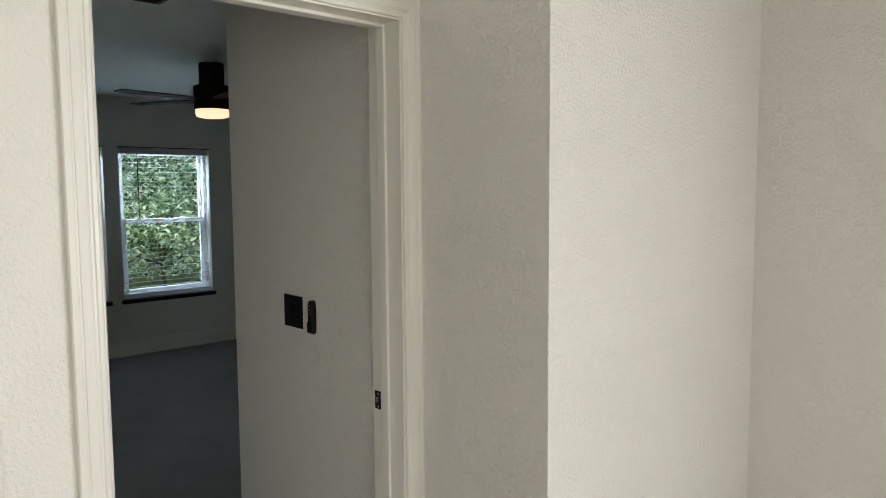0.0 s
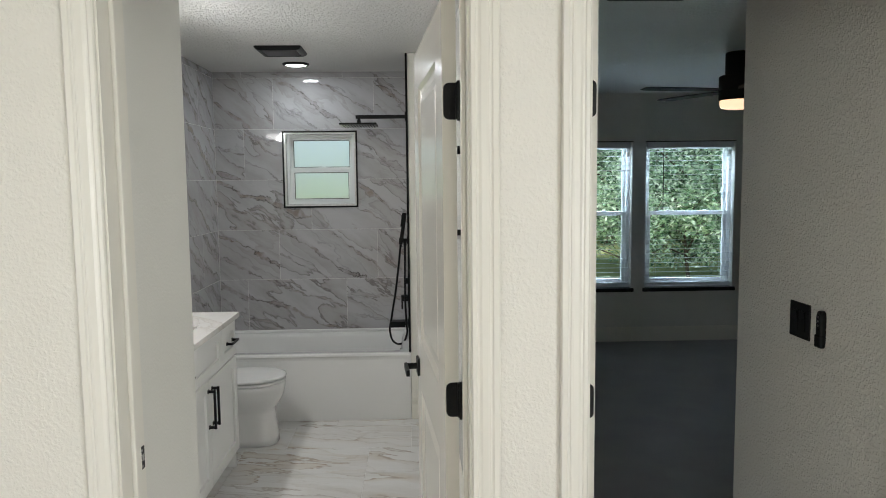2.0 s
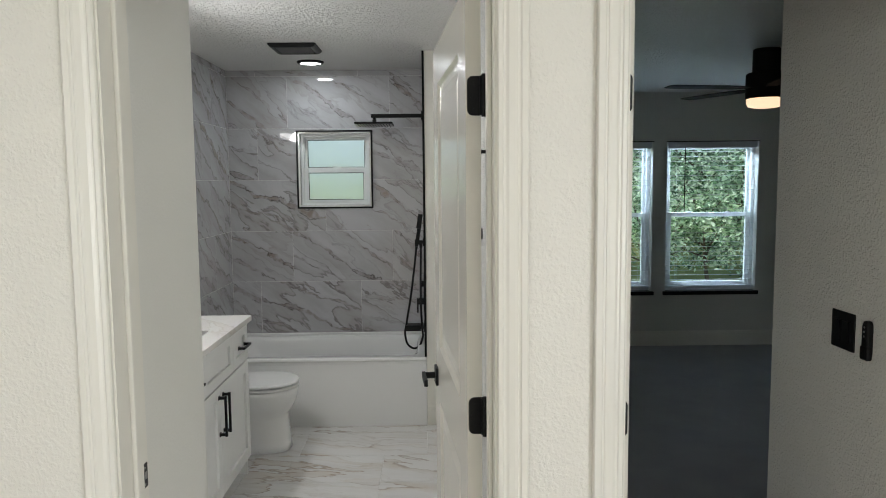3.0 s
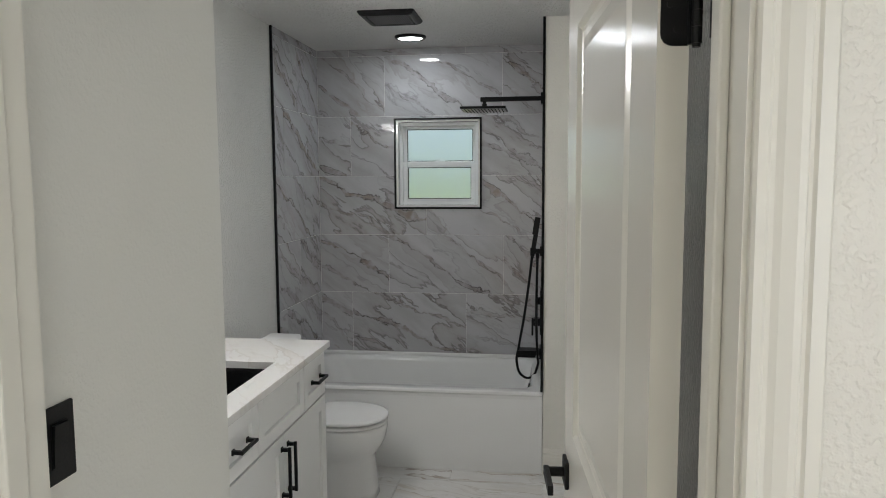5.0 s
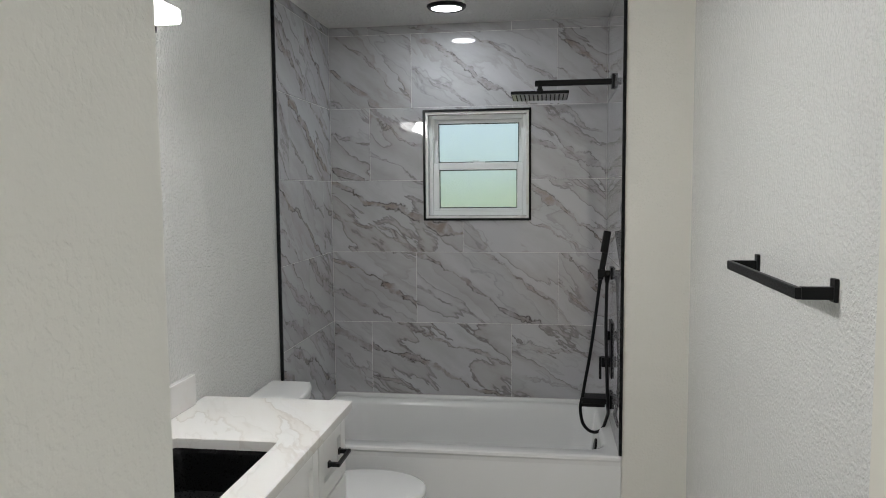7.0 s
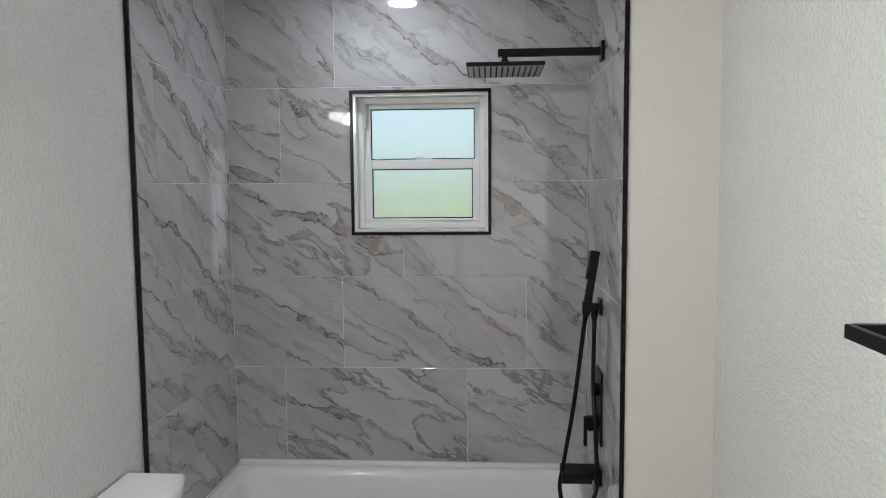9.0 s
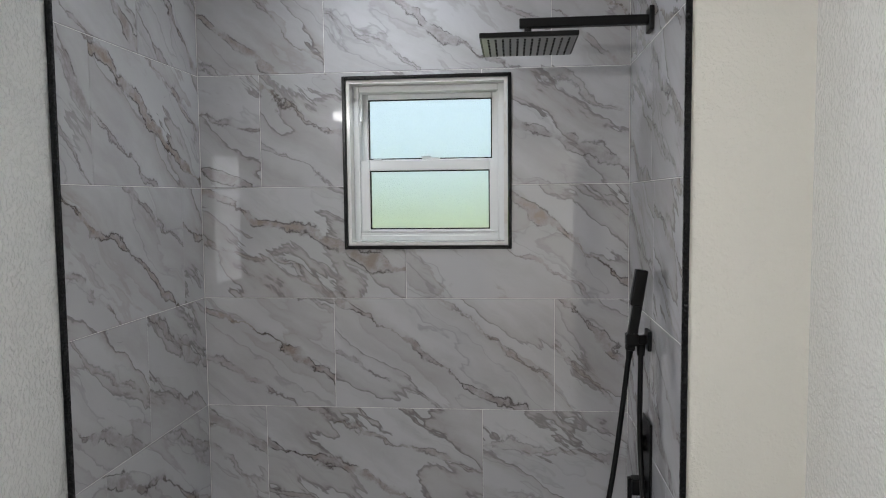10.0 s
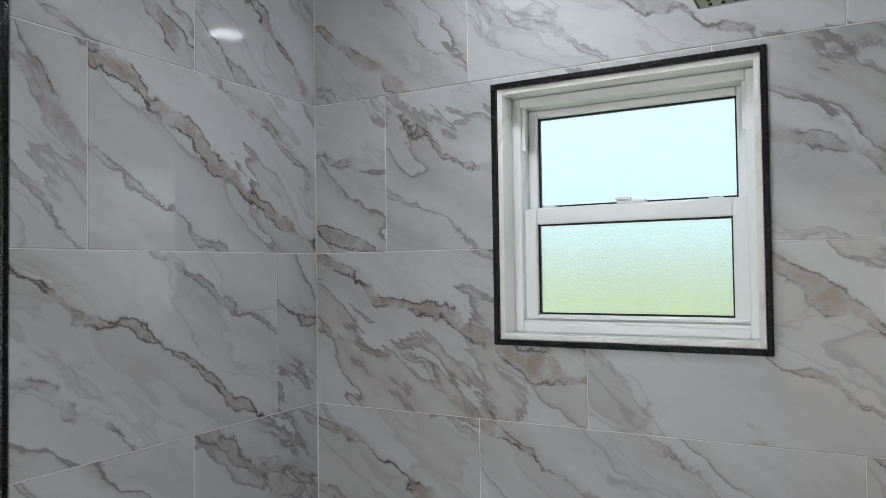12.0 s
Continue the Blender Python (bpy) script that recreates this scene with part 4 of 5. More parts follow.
def sink():
    s = thing("sink", (0.25, 3.32, 0.70), "black undermount basin under the quartz countertop", "sink")
    o = Vector((0.25, 3.32, 0.70))
    bm = bmesh.new()
    rings = [rounded(SX0 - 0.012, SX1 + 0.012, SY0 - 0.012, SY1 + 0.012, 0.02, 0.8515, 5), rounded(SX0 - 0.004, SX1 + 0.004, SY0 - 0.004, SY1 + 0.004, 0.02, 0.8515, 5),
             rounded(SX0, SX1, SY0, SY1, 0.03, 0.84, 5), rounded(SX0 + 0.012, SX1 - 0.012, SY0 + 0.012, SY1 - 0.012, 0.04, 0.735, 5), rounded(SX0 + 0.05, SX1 - 0.05, SY0 + 0.05, SY1 - 0.05, 0.05, 0.725, 5)]
    loft(bm, [[Vector(p) - o for p in r] for r in rings], False, True)
    part("basin", bm, BLACK_SINK, s)
    bm = bmesh.new()
    rod(bm, (0.0, 0.0, 0.0255), (0.0, 0.0, 0.030), 0.024, 0.022, 24)
    part("drain", bm, BLACK, s)


countertop()
sink()


def vanity_light():
    """The lit bar lamp over the vanity, whose glare shows in the window pane."""
    v = thing("vanity_light", (-0.012, 3.40, 2.03), "lit black bar lamp on the wall over the vanity", "wall lamp")
    part("back_plate", soft_box(0.0, 0.03, -0.30, 0.30, 0.0, 0.07, 0.004), BLACK, v)
    part("diffuser", soft_box(0.03, 0.125, -0.27, 0.27, 0.012, 0.058, 0.012, 3), VANITY_GLOW, v, "glowing white diffuser", True)


vanity_light()


# ---- shower fittings on the plumbing wall ----
PX, PY = 1.4395, 5.085


def shower_head():
    s = thing("rain_shower", (PX, PY, 2.05), "black square rain shower head on a long arm", "shower")
    part("flange", soft_box(-0.012, 0.0, -0.030, 0.030, -0.032, 0.032, 0.002, 1), BLACK, s)
    part("arm", soft_box(-0.356, -0.011, -0.0125, 0.0125, -0.0125, 0.0125, 0.002, 1), BLACK, s)
    bm = bmesh.new()
    x = -0.333
    rod(bm, (x, 0, -0.012), (x, 0, -0.026), 0.010, n=18)
    rod(bm, (x, 0, -0.024), (x, 0, -0.042), 0.014, n=18)
    rod(bm, (x, 0, -0.041), (x, 0, -0.050), 0.009, n=18)
    part("ball_joint", bm, BLACK, s)
    head = part("head_plate", soft_box(x - 0.128, x + 0.128, -0.128, 0.128, -0.062, -0.049, 0.003, 2), BLACK, s, "square black spray plate")
    part("spray_face", soft_box(x - 0.122, x + 0.122, -0.122, 0.122, -0.0635, -0.0618, 0.0006, 1), SPRAY_FACE, head, "satin spray face, its grey standing for mirrored tile")
    bm = bmesh.new()
    for i in range(12):
        for j in range(12):
            a, b = x - 0.105 + 0.21 * i / 11, -0.105 + 0.21 * j / 11
            rod(bm, (a, b, -0.0630), (a, b, -0.0662), 0.0034, 0.0026, 7)
    tagged(part("nozzles", bm, BLACK_PLASTIC, head, "rows of small rubber nozzles"), kind="stuff")
    return s


def hand_shower():
    h = thing("hand_shower", (PX, PY - 0.01, 1.18), "black hand shower in a wall bracket with a hanging hose", "hand shower")
    plate = part("bracket_plate", soft_box(-0.010, 0.0, -0.028, 0.028, -0.028, 0.028, 0.002, 1), BLACK, h)
    part("bracket_arm", soft_box(-0.040, -0.009, -0.011, 0.011, -0.012, 0.012, 0.002, 1), BLACK, plate)
    clip = soft_box(-0.066, -0.032, -0.017, 0.017, -0.016, 0.018, 0.003, 1)
    part("holder", clip, BLACK, plate)
    bm = soft_box(-0.013, 0.013, -0.012, 0.012, -0.030, 0.120, 0.004, 2)
    tilt = pose(-0.050, 0, 0.0, 0, 9.0, 0)
    bmesh.ops.transform(bm, matrix=tilt, verts=bm.verts[:])
    wand = part("wand", bm, BLACK, h, "slim square black wand")
    bm = soft_box(-0.021, 0.012, -0.016, 0.016, 0.095, 0.196, 0.004, 2)
    bmesh.ops.transform(bm, matrix=tilt, verts=bm.verts[:])
    part("spray_head", bm, BLACK, wand)
    bm = bmesh.new()
    rod(bm, (-0.054, 0, -0.03), (-0.058, 0, -0.062), 0.010, 0.007, 14)
    rod(bm, (-0.024, 0, -0.012), (-0.024, 0, -0.044), 0.0125, 0.0105, 14)
    part("hose_nut", bm, BLACK, h)
    pts = [(-0.058, 0.0, -0.058), (-0.074, 0.0, -0.20), (-0.098, -0.005, -0.38), (-0.128, -0.01, -0.56), (-0.140, -0.012, -0.66), (-0.106, -0.015, -0.738),
           (-0.058, -0.015, -0.745), (-0.020, -0.012, -0.68), (-0.020, -0.06, -0.60), (-0.026, -0.075, -0.46), (-0.028, -0.020, -0.28), (-0.026, -0.004, -0.14), (-0.024, 0.0, -0.044)]
    hose = new("hose", tube(pts, 0.0075))
    hose.data.materials.append(BLACK_PLASTIC)
    hose.parent = h
    return h


def shower_valve():
    v = thing("shower_valve", (PX, PY, 0.83), "black rectangular shower mixer with two controls", "shower valve")
    part("plate", soft_box(-0.007, 0.0, -0.060, 0.060, -0.135, 0.125, 0.003, 1), BLACK, v)
    part("mixer_body", soft_box(-0.046, -0.006, -0.022, 0.022, -0.090, -0.046, 0.003, 1), BLACK, v)
    part("mixer_lever", soft_box(-0.056, -0.045, -0.011, 0.011, -0.150, -0.046, 0.002, 1), BLACK, v)
    bm = bmesh.new()
    rod(bm, (-0.006, 0, 0.055), (-0.022, 0, 0.055), 0.022, n=24)
    box(bm, -0.030, -0.021, -0.006, 0.006, 0.030, 0.085)
    part("diverter_knob", bm, BLACK, v)


def tub_spout():
    s = thing("tub_spout", (PX, PY, 0.585), "flat wide black waterfall tub spout", "tub spout")
    part("spout_plate", soft_box(-0.010, 0.0, -0.055, 0.055, -0.034, 0.030, 0.003, 1), BLACK, s)
    part("spout", soft_box(-0.135, -0.009, -0.046, 0.046, -0.014, 0.012, 0.002, 1), BLACK, s)
    part("spout_lip", soft_box(-0.1345, -0.030, -0.040, 0.040, -0.030, -0.0135, 0.002, 1), BLACK, s)


shower_head()
hand_shower()
shower_valve()
tub_spout()


# ---- bathroom wall and ceiling fittings ----
def towel_bar():
    t = thing("towel_bar", (1.712, 3.505, 1.358), "matt black square towel bar on the textured wall", "towel bar")
    part("bar", soft_box(-0.082, -0.069, -0.275, 0.275, -0.012, 0.012, 0.0015, 1), BLACK, t)
    for y in (-0.266, 0.266):
        p = part("post", soft_box(-0.070, -0.008, y - 0.008, y + 0.008, -0.013, 0.013, 0.0015, 1), BLACK, t)
        part("wall_foot", soft_box(-0.009, 0.0, y - 0.013, y + 0.013, -0.018, 0.030, 0.0015, 1), BLACK, p)


def robe_hook():
    h = thing("robe_hook", (1.712, 2.85, 1.715), "small black robe hook on the wall behind the door", "hook")
    part("plate", soft_box(-0.008, 0.0, -0.022, 0.022, -0.022, 0.022, 0.002, 1), BLACK, h)
    part("peg", soft_box(-0.040, -0.007, -0.009, 0.009, -0.016, -0.002, 0.002, 1), BLACK, h)
    part("peg_tip", soft_box(-0.046, -0.036, -0.009, 0.009, -0.016, 0.016, 0.002, 1), BLACK, h)


def switch_plate(name, place, turn, gangs, label):
    """A screwless black wall plate with rocker switches; faces +x before it is turned."""
    w, h = (0.076, 0.118) if gangs == 1 else (0.122, 0.118)
    s = thing(name, place, label, "light switch", turn=turn)
    part("plate", soft_box(0.0, 0.006, -w / 2, w / 2, -h / 2, h / 2, 0.0025, 2), BLACK_PLASTIC, s)
    for k in range(gangs):
        c = (k - (gangs - 1) / 2) * 0.046
        part("rocker_frame", boxes((0.006, 0.0072, c - 0.0175, c + 0.0175, -0.0345, 0.0345)), BLACK, s)
        bm = bmesh.new()
        prof = ((0.0072, -0.032), (0.0092, -0.032), (0.0102, 0.0), (0.0135, 0.032), (0.0072, 0.032))
        loft(bm, [[(x, c - 0.0155, z) for x, z in prof], [(x, c + 0.0155, z) for x, z in prof]])
        part("rocker", bm, BLACK_PLASTIC, s)


def exhaust_fan():
    v = thing("exhaust_fan", (0.672, 4.565, CEIL), "black louvred exhaust fan grille on the ceiling", "exhaust fan")
    a = 0.142
    bm = bmesh.new()
    rings = []
    for i, z in ((0.0, 0.0), (0.0, -0.006), (0.010, -0.018), (0.022, -0.024), (0.034, -0.022), (0.036, -0.008)):
        rings.append(rounded(-a + i, a - i, -a + i, a - i, 0.012, z, 3))
    loft(bm, rings, False, False)
    part("frame", bm, BLACK_PLASTIC, v)
    part("backing", boxes((-a + 0.03, a - 0.03, -a + 0.03, a - 0.03, -0.006, -0.003)), BLACK_PLASTIC, v)
    first = None
    for k in range(19):
        x = -0.0972 + 0.0108 * k
        if first is None:
            bm = boxes((-0.0016, 0.0016, -0.106, 0.106, -0.024, -0.007))
            first = part("slat", bm, GREY_PLASTIC, v, "thin dark grey louvre")
            first.location.x = x
        else:
            ob = new("slat", first.data)
            ob.parent = v
            ob.location.x = x


def downlight():
    d = thing("downlight", (0.675, 5.10, CEIL), "lit round downlight with a black ring", "ceiling light")
    bm = bmesh.new()
    n = 48
    rings = []
    for r, z in ((0.092, 0.0), (0.092, -0.005), (0.084, -0.014), (0.074, -0.016), (0.070, -0.008)):
        rings.append([(r * math.cos(2 * math.pi * k / n), r * math.sin(2 * math.pi * k / n), z) for k in range(n)])
    loft(bm, rings, False, False)
    part("ring", bm, BLACK_PLASTIC, d, "black trim ring")
    bm = bmesh.new()
    rod(bm, (0, 0, -0.006), (0, 0, -0.012), 0.072, 0.070, 48)
    part("diffuser", bm, LAMP_GLOW, d, "glowing white disc")


towel_bar()
robe_hook()
switch_plate("light_switch", (WX, 1.848, 1.206), 0, 1, "black rocker switch plate by the bathroom door")
switch_plate("light_switch", (RX, 2.258, 1.122), 180, 2, "black double rocker switch plate on the passage wall")
exhaust_fan()
downlight()


def fan_remote():
    r = thing("fan_remote", (RX, 2.128, 1.119), "slim black fan remote in its wall cradle", "remote control")
    bm = bmesh.new()
    h, w = 0.057, 0.017
    for_rings = []
    for x, g in ((0.0, 0.0), (-0.012, 0.0), (-0.016, -0.004)):
        ring = []
        for k in range(24):
            a = 2 * math.pi * k / 24
            c, s = math.cos(a), math.sin(a)
            ring.append((x, (w + g) * math.copysign(abs(c) ** 0.7, c), (h + g) * math.copysign(abs(s) ** 0.35, s)))
        for_rings.append(ring)
    loft(bm, for_rings)
    part("body", bm, BLACK_PLASTIC, r)
    for k in range(4):
        bm = bmesh.new()
        rod(bm, (-0.0155, 0, 0.038 - 0.0135 * k), (-0.0175, 0, 0.038 - 0.0135 * k), 0.0036, n=12)
        part("button", bm, CHROME if k < 3 else BLACK, r, "small grey button")
    part("cradle", soft_box(-0.019, -0.0005, -0.0195, 0.0195, -0.060, -0.018, 0.006, 2), BLACK, r)


fan_remote()


# ---- bedroom ----
def bedroom_window(name, x0, x1):
    w = thing(name, ((x0 + x1) / 2, 6.97, BZ0), "white vinyl single-hung bedroom window with clear panes", "window", kind="structure")
    inv = w.matrix_world.inverted()

    def p(nm, dims, mat, parent=w, r=0.003, label=""):
        ob = part(nm, soft_box(*dims, r, 1) if r else boxes(dims), mat, parent, label)
        ob.data.transform(inv)
        return ob

    a, b, c, d = x0 + 0.001, x1 - 0.001, BZ0 + 0.001, BZ1 - 0.001
    for dims in ((a, a + 0.035, 6.975, 7.04, c, d), (b - 0.035, b, 6.975, 7.04, c, d), (a + 0.035, b - 0.035, 6.975, 7.04, c, c + 0.04), (a + 0.035, b - 0.035, 6.975, 7.04, d - 0.035, d)):
        p("frame", dims, VINYL)
    m = 1.262
    up = p("upper_sash", (a + 0.035, a + 0.068, 7.012, 7.036, m, d - 0.035), VINYL)
    p("sash_stile", (b - 0.068, b - 0.035, 7.012, 7.036, m, d - 0.035), VINYL, up)
    p("sash_rail", (a + 0.068, b - 0.068, 7.012, 7.036, d - 0.07, d - 0.035), VINYL, up)
    low = p("lower_sash", (a + 0.035, a + 0.075, 6.982, 7.010, c + 0.04, m + 0.022), VINYL)
    p("sash_stile", (b - 0.075, b - 0.035, 6.982, 7.010, c + 0.04, m + 0.022), VINYL, low)
    p("sash_rail", (a + 0.075, b - 0.075, 6.982, 7.010, m - 0.020, m + 0.022), VINYL, low)
    p("sash_rail", (a + 0.075, b - 0.075, 6.982, 7.010, c + 0.04, c + 0.085), VINYL, low)
    for sash, dims in ((up, (a + 0.068, b - 0.068, 7.022, 7.026, m + 0.022, d - 0.07)), (low, (a + 0.075, b - 0.075, 6.994, 6.998, c + 0.085, m - 0.020))):
        pane = p("pane", dims, CLEAR, sash, 0, "clear glass pane")
        pane.visible_shadow = False
    for x in (a + 0.25, b - 0.25):
        p("sash_lock", (x - 0.02, x + 0.02, 6.985, 7.005, m + 0.022, m + 0.032), VINYL, low, 0.002)
    p("sill", (x0 - 0.022, x1 + 0.022, 6.872, 6.974, BZ0 - 0.034, BZ0 + 0.002), DARK_SILL, r=0.004, label="black stone window sill")
    p("head_line", (x0 - 0.006, x1 + 0.006, 6.894, 6.905, BZ1 - 0.004, BZ1 + 0.004), BLACK_TRIM, r=0.001, label="thin black line over the blind")
    return w


def blind(x0, x1):
    c = (x0 + x1) / 2
    b = thing("window_blind", (c, 6.935, BZ1 - 0.004), "lowered white slatted blind with open slats", "blind", "bedroom blinds")
    hw = (x1 - x0) / 2 - 0.012
    part("head_rail", soft_box(-hw, hw, -0.026, 0.026, -0.058, -0.001, 0.003, 1), BLIND, b, "white blind head rail")
    bm = boxes((-hw, hw, -0.0245, 0.0245, -0.0014, 0.0014))
    bmesh.ops.rotate(bm, verts=bm.verts[:], cent=(0, 0, 0), matrix=Euler((radians(-3), 0, 0)).to_matrix())
    first = part("slat", bm, BLIND, b)
    n = 28
    for k in range(n):
        z = -0.090 - k * 0.0455
        if k == 0:
            first.location.z = z
        else:
            ob = new("slat", first.data)
            ob.parent = b
            ob.location.z = z
    part("bottom_rail", soft_box(-hw, hw, -0.025, 0.025, -1.398, -1.375, 0.003, 1), BLIND, b)
    for x in (-hw + 0.10, hw - 0.10):
        for y in (-0.0255, 0.0255):
            bm = bmesh.new()
            rod(bm, (x, y, -1.38), (x, y, -0.05), 0.0009, n=6)
            part("ladder_cord", bm, BLIND, b)
    bm = bmesh.new()
    rod(bm, (-hw + 0.16, -0.034, -0.66), (-hw + 0.16, -0.034, -0.05), 0.0035, n=8)
    part("tilt_wand", bm, BLACK_PLASTIC, b, "thin dark tilt wand")


for wname, (xa, xb) in (("window_bedroom", (B0, B1)), ("window_bedroom_second", (C0, C1))):
    bedroom_window(wname, xa, xb)
    blind(xa, xb)


def ceiling_fan():
    f = thing("ceiling_fan", (3.64, 4.72, CEIL), "black ceiling fan with five blades and a lit warm lamp", "ceiling fan")
    bm = bmesh.new()
    n = 40

    def turned(rows):
        loft(bm, [[(r * math.cos(2 * math.pi * k / n), r * math.sin(2 * math.pi * k / n), z) for k in range(n)] for r, z in rows])

    turned(((0.080, 0.0), (0.083, -0.004), (0.083, -0.148), (0.079, -0.152)))
    part("canopy", bm, BLACK_FAN, f, smooth=False)
    bm = bmesh.new()
    turned(((0.112, -0.150), (0.121, -0.158), (0.121, -0.305), (0.116, -0.312)))
    part("motor_housing", bm, BLACK_FAN, f)
    bm = bmesh.new()
    turned(((0.113, -0.311), (0.114, -0.340), (0.104, -0.360), (0.070, -0.368)))
    part("lamp_shade", bm, WARM_GLOW, f, "glowing warm white lamp shade", True)
    for k in range(5):
        a = radians(117 + 72 * k)
        bm = bmesh.new()
        rings = []
        for r, w in ((0.10, 0.030), (0.16, 0.040), (0.22, 0.058), (0.45, 0.062), (0.64, 0.058), (0.675, 0.045)):
            tw = radians(2)
            ring = []
            for y, z in ((-w, -0.003), (w, -0.003), (w, 0.003), (-w, 0.003)):
                ring.append((r, y * math.cos(tw) - z * math.sin(tw), -0.245 + y * math.sin(tw) + z * math.cos(tw)))
            rings.append(ring)
        loft(bm, rings)
        bmesh.ops.rotate(bm, verts=bm.verts[:], cent=(0, 0, 0), matrix=Euler((0, 0, a)).to_matrix())
        part("blade", bm, BLACK_FAN, f, "slim black fan blade")


def ceiling_vent():
    v = thing("ceiling_vent", (2.57, 3.24, CEIL), "black rectangular air vent on the bedroom ceiling", "vent")
    bm = bmesh.new()
    loft(bm, [rounded(-0.18 + i, 0.18 - i, -0.10 + i, 0.10 - i, 0.004, z, 2) for i, z in ((0.0, 0.0), (0.0, -0.005), (0.012, -0.010), (0.028, -0.010), (0.030, -0.002))], False, False)
    part("frame", bm, BLACK, v)
    first = None
    for k in range(9):
        y = -0.064 + 0.016 * k
        if first is None:
            bm = boxes((-0.150, 0.150, -0.008, 0.008, -0.0010, 0.0006))
            bmesh.ops.rotate(bm, verts=bm.verts[:], cent=(0, 0, 0), matrix=Euler((radians(35), 0, 0)).to_matrix())
            first = part("slat", bm, BLACK, v)
            first.location = (0, y, -0.008)
        else:
            ob = new("slat", first.data)
            ob.parent = v
            ob.location = (0, y, -0.008)
    part("backing", boxes((-0.155, 0.155, -0.075, 0.075, -0.002, -0.0005)), BLACK_PLASTIC, v)


ceiling_fan()
ceiling_vent()


# ---- tiles, each a piece of its own ----
GAP, ROW, LEN = 0.0018, 0.378, 0.7505
LEVELS = [0.4555, 0.862, 1.240, 1.618, 1.996, 2.374, CEIL - 0.0015]
tile_meshes = {}


def tile_mesh(w, h, hole=None):
    """A tile in its own xz plane: lower left corner at 0, 0, face at y = 0 looking to -y, 10 mm thick, edges eased.
    hole: a notch (x0, x1, z0, z1) cut for the window, which leaves up to three rectangles."""
    key = (round(w, 4), round(h, 4), hole)
    if key in tile_meshes:
        return tile_meshes[key]
    bm = bmesh.new()
    rects = [(0, w, 0, h)]
    if hole:
        a, b, c, d = hole
        rects = []
        if a > 0.002:
            rects.append((0, a, 0, h))
        if b < w - 0.002:
            rects.append((b, w, 0, h))
        a2, b2 = max(a, 0), min(b, w)
        if c > 0.002:
            rects.append((a2, b2, 0, c))
        if d < h - 0.002:
            rects.append((a2, b2, d, h))
    e = 0.0012
    for x0, x1, z0, z1 in rects:
        l, r = (e if x0 == 0 else 0), (e if x1 == w else 0)
        u, v = (e if z0 == 0 else 0), (e if z1 == h else 0)
        back = [(x0, 0.010, z0), (x1, 0.010, z0), (x1, 0.010, z1), (x0, 0.010, z1)]
        mid = [(x, e, z) for x, y, z in back]
        front = [(x0 + l, 0, z0 + u), (x1 - r, 0, z0 + u), (x1 - r, 0, z1 - v), (x0 + l, 0, z1 - v)]
        loft(bm, [back, mid, front])
    bmesh.ops.recalc_face_normals(bm, faces=bm.faces)
    me = bpy.data.meshes.new("tile")
    bm.to_mesh(me)
    bm.free()
    me.materials.append(TILE)
    tile_meshes[key] = me
    return me


def tile_wall(parent, place, width, rows, veins, window=None):
    """Rows of tiles; place(u, z) gives the pose of a tile whose corner lies u along the wall."""
    for k, joints in enumerate(rows):
        z0, z1 = LEVELS[k], LEVELS[k + 1]
        us = [0.0, *joints, width]
        for a, b, (height, fall, level) in zip(us, us[1:], veins[k]):
            w, h = b - a - GAP, z1 - z0 - GAP
            hole = None
            if window:
                x0, x1, c, d = window
                u0, v0 = a + GAP / 2, z0 + GAP / 2
                if u0 < x1 and u0 + w > x0 and v0 < d and v0 + h > c:
                    if u0 >= x0 and u0 + w <= x1 and v0 >= c and v0 + h <= d:
                        continue
                    hole = tuple(round(q, 4) for q in (max(x0 - u0, 0), min(x1 - u0, w), max(c - v0, 0), min(d - v0, h)))
            ob = new("tile", tile_mesh(w, h, hole))
            ob.parent = parent
            ob.color = (height, fall, level, 1.0)
            m = place(a + GAP / 2, z0 + GAP / 2)
            wob = pose(0, random.uniform(-0.0003, 0.0003), 0)
            ob.matrix_basis = m @ wob


# the broad vein of each tile, row by row from the tub up: height at the tile's edge, fall along it, strength
VEINS_NORTH = [
    [(0.395, 0.70, 0.7), (0.281, 0.38, 1.0), (0.299, 0.15, 0.45)],
    [(0.348, 0.53, 1.0), (0.375, 0.60, 1.0), (0.385, 0.85, 0.8)],
    [(0.376, 0.40, 1.0), (0.600, 0.72, 0.9)],
    [(0.067, 0.29, 1.0), (0.321, 0.62, 0.8), (0.256, 0.46, 0.7)],
    [(0.216, 0.85, 0.8), (0.363, 0.58, 0.8), (0.333, 0.76, 0.9)],
    [(0.10, 0.5, 0.5), (0.20, 0.5, 0.5), (0.15, 0.5, 0.5)]]
VEINS_WEST = [
    [(0.30, 0.6, 0.8), (0.40, 0.52, 0.9)],
    [(0.164, 0.61, 0.7), (0.377, 0.58, 0.7)],
    [(0.340, 0.55, 1.0), (0.273, 0.50, 0.8)],
    [(0.318, 1.1, 0.9), (0.353, 0.56, 1.0)],
    [(0.281, 0.74, 0.9), (0.30, 0.70, 1.0)],
    [(0.10, 0.5, 0.5), (0.20, 0.5, 0.5)]]
VEINS_EAST = [[(random.Random(7 * k + j).uniform(0.12, 0.34), 0.55, 0.8) for j in range(2)] for k in range(6)]

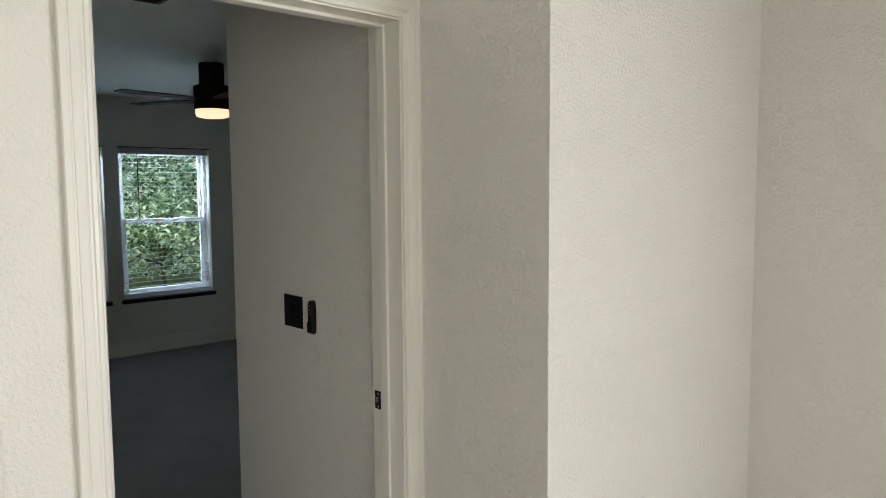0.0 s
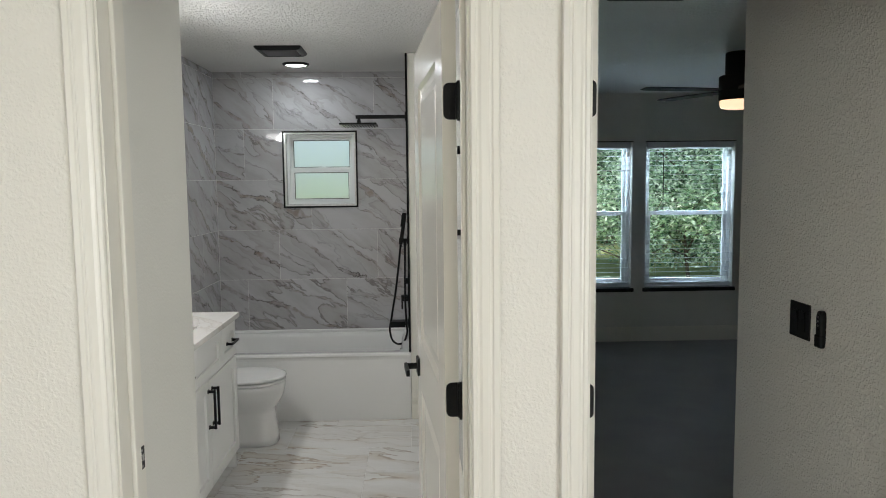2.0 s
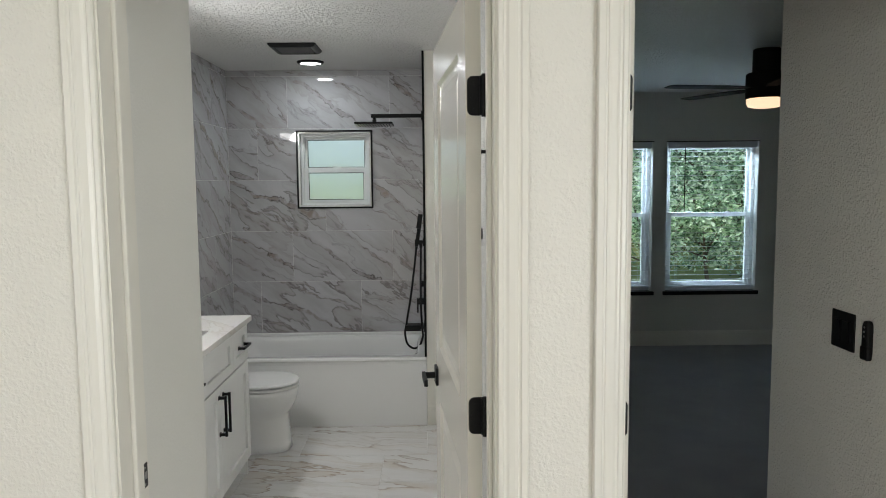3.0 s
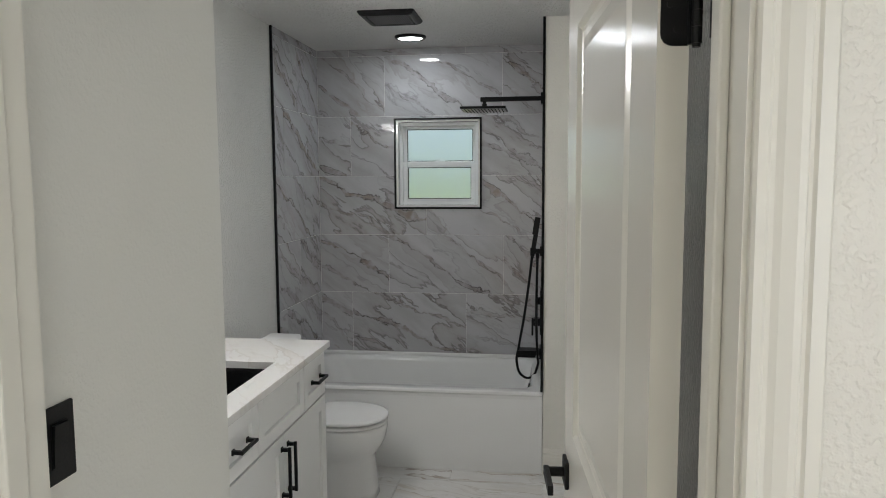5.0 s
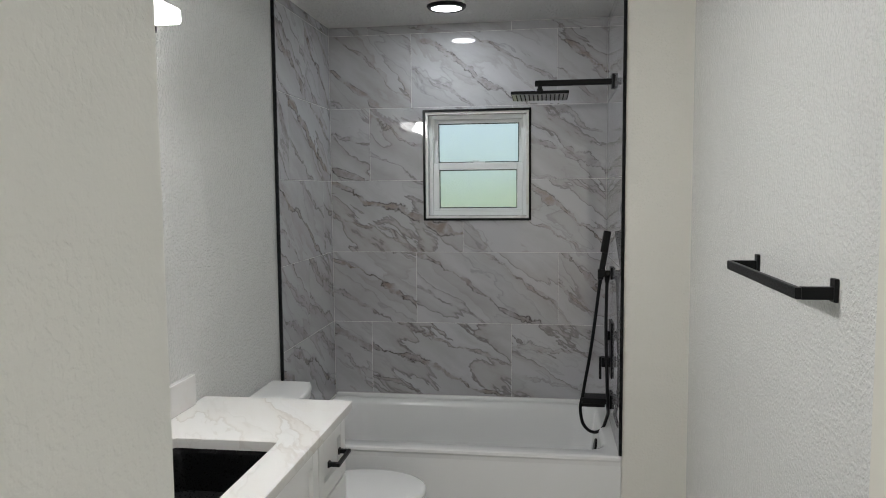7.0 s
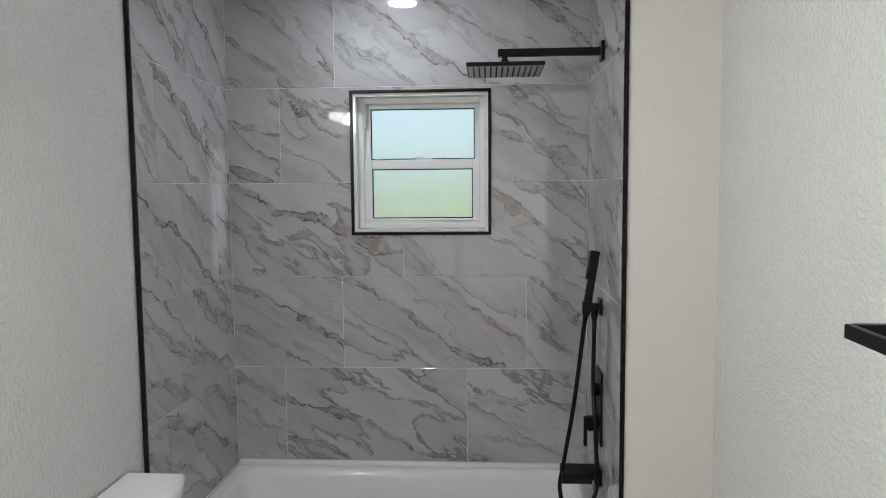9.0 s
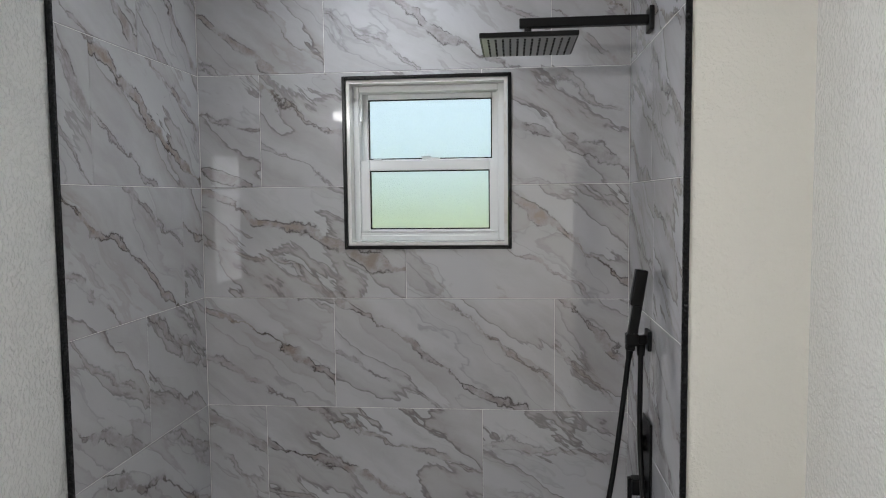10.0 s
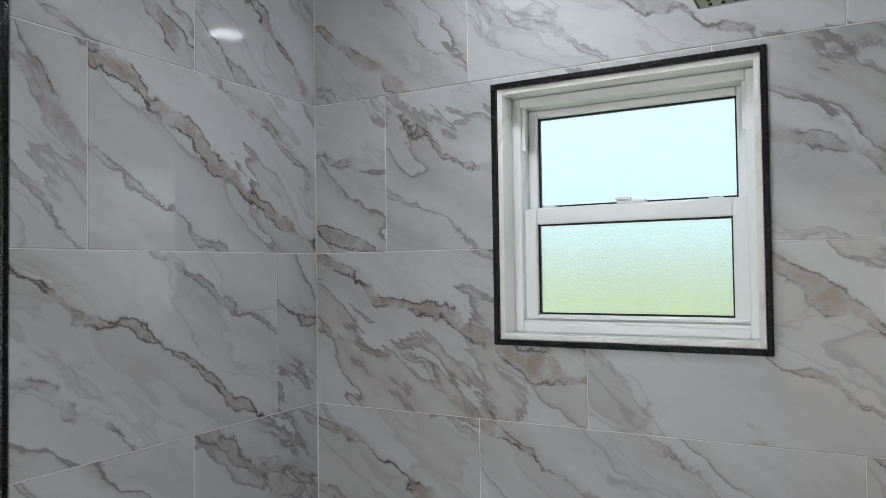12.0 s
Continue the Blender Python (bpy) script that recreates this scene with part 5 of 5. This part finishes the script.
random.seed(5)
bed_w = boxes((-0.0115, -0.0016, 4.676, 5.4615, 0.40, CEIL - 0.0005))
bed_west = setting("tile_wall_west", bed_w, GROUT, "polished white marble tiles with grey-brown veins and pale joints", "tile wall")
bed_n = boxes((-0.0012, W0 - 0.004, 5.4516, 5.4615, 0.40, CEIL - 0.0005), (W1 + 0.004, 1.4412, 5.4516, 5.4615, 0.40, CEIL - 0.0005), (W0 - 0.004, W1 + 0.004, 5.4516, 5.4615, 0.40, WZ0 - 0.004), (W0 - 0.004, W1 + 0.004, 5.4516, 5.4615, WZ1 + 0.004, CEIL - 0.0005))
bed_north = setting("tile_wall_north", bed_n, GROUT, "polished white marble tiles with grey-brown veins around the window", "tile wall")
bed_e = boxes((1.4416, 1.4515, 4.705, 5.4512, 0.40, CEIL - 0.0005))
bed_east = setting("tile_wall_east", bed_e, GROUT, "polished white marble tiles behind the shower fittings", "tile wall")
tile_wall(bed_north, lambda u, z: pose(u, 5.450, z), 1.440,
          [[0.209, 0.960], [0.456, 1.200], [0.706], [0.214, 0.964], [0.440, 1.190], [0.209, 0.960]],
          VEINS_NORTH, (0.506, 1.053, 1.414, 1.975))
tile_wall(bed_west, lambda u, z: pose(0.0, 4.675 + u, z, 0, 0, 90), 0.775,
          [[0.139], [0.378], [0.628], [0.139], [0.384], [0.139]], VEINS_WEST)
tile_wall(bed_east, lambda u, z: pose(1.440, 5.450 - u, z, 0, 0, -90), 0.746,
          [[0.60], [0.36], [0.41], [0.37], [0.13], [0.60]], VEINS_EAST)

# floor tiles
floor_meshes = {}


def floor_tile(x0, x1, y0, y1):
    w, h = x1 - x0 - 0.003, y1 - y0 - 0.003
    if w < 0.02 or h < 0.02:
        return
    key = (round(w, 4), round(h, 4))
    if key not in floor_meshes:
        bm = bmesh.new()
        e = 0.001
        loft(bm, [[(0, 0, -0.008), (w, 0, -0.008), (w, h, -0.008), (0, h, -0.008)], [(0, 0, -e), (w, 0, -e), (w, h, -e), (0, h, -e)], [(e, e, 0), (w - e, e, 0), (w - e, h - e, 0), (e, h - e, 0)]])
        bmesh.ops.recalc_face_normals(bm, faces=bm.faces)
        me = bpy.data.meshes.new("floor_tile")
        bm.to_mesh(me)
        bm.free()
        me.materials.append(FLOOR_TILE)
        floor_meshes[key] = me
    ob = new("floor_tile", floor_meshes[key])
    ob.parent = floor_bath
    ob.location = (x0 + 0.0015, y0 + 0.0015, 0.0)


starts = {0: 0.96, 1: 0.70, 2: 0.45, 3: 1.20, 4: 0.95, 5: 0.70, 6: 0.45, 7: 1.2, 8: 0.95}
for k in range(9):
    ya, yb = 4.555 - 0.378 * k, 4.555 - 0.378 * (k - 1)
    ya, yb = max(ya, RF - 0.06), min(yb, 4.70)
    x = starts[k] - 2 * LEN
    while x < 1.712:
        floor_tile(max(x, -0.012), min(x + LEN, 1.712), ya, yb)
        x += LEN
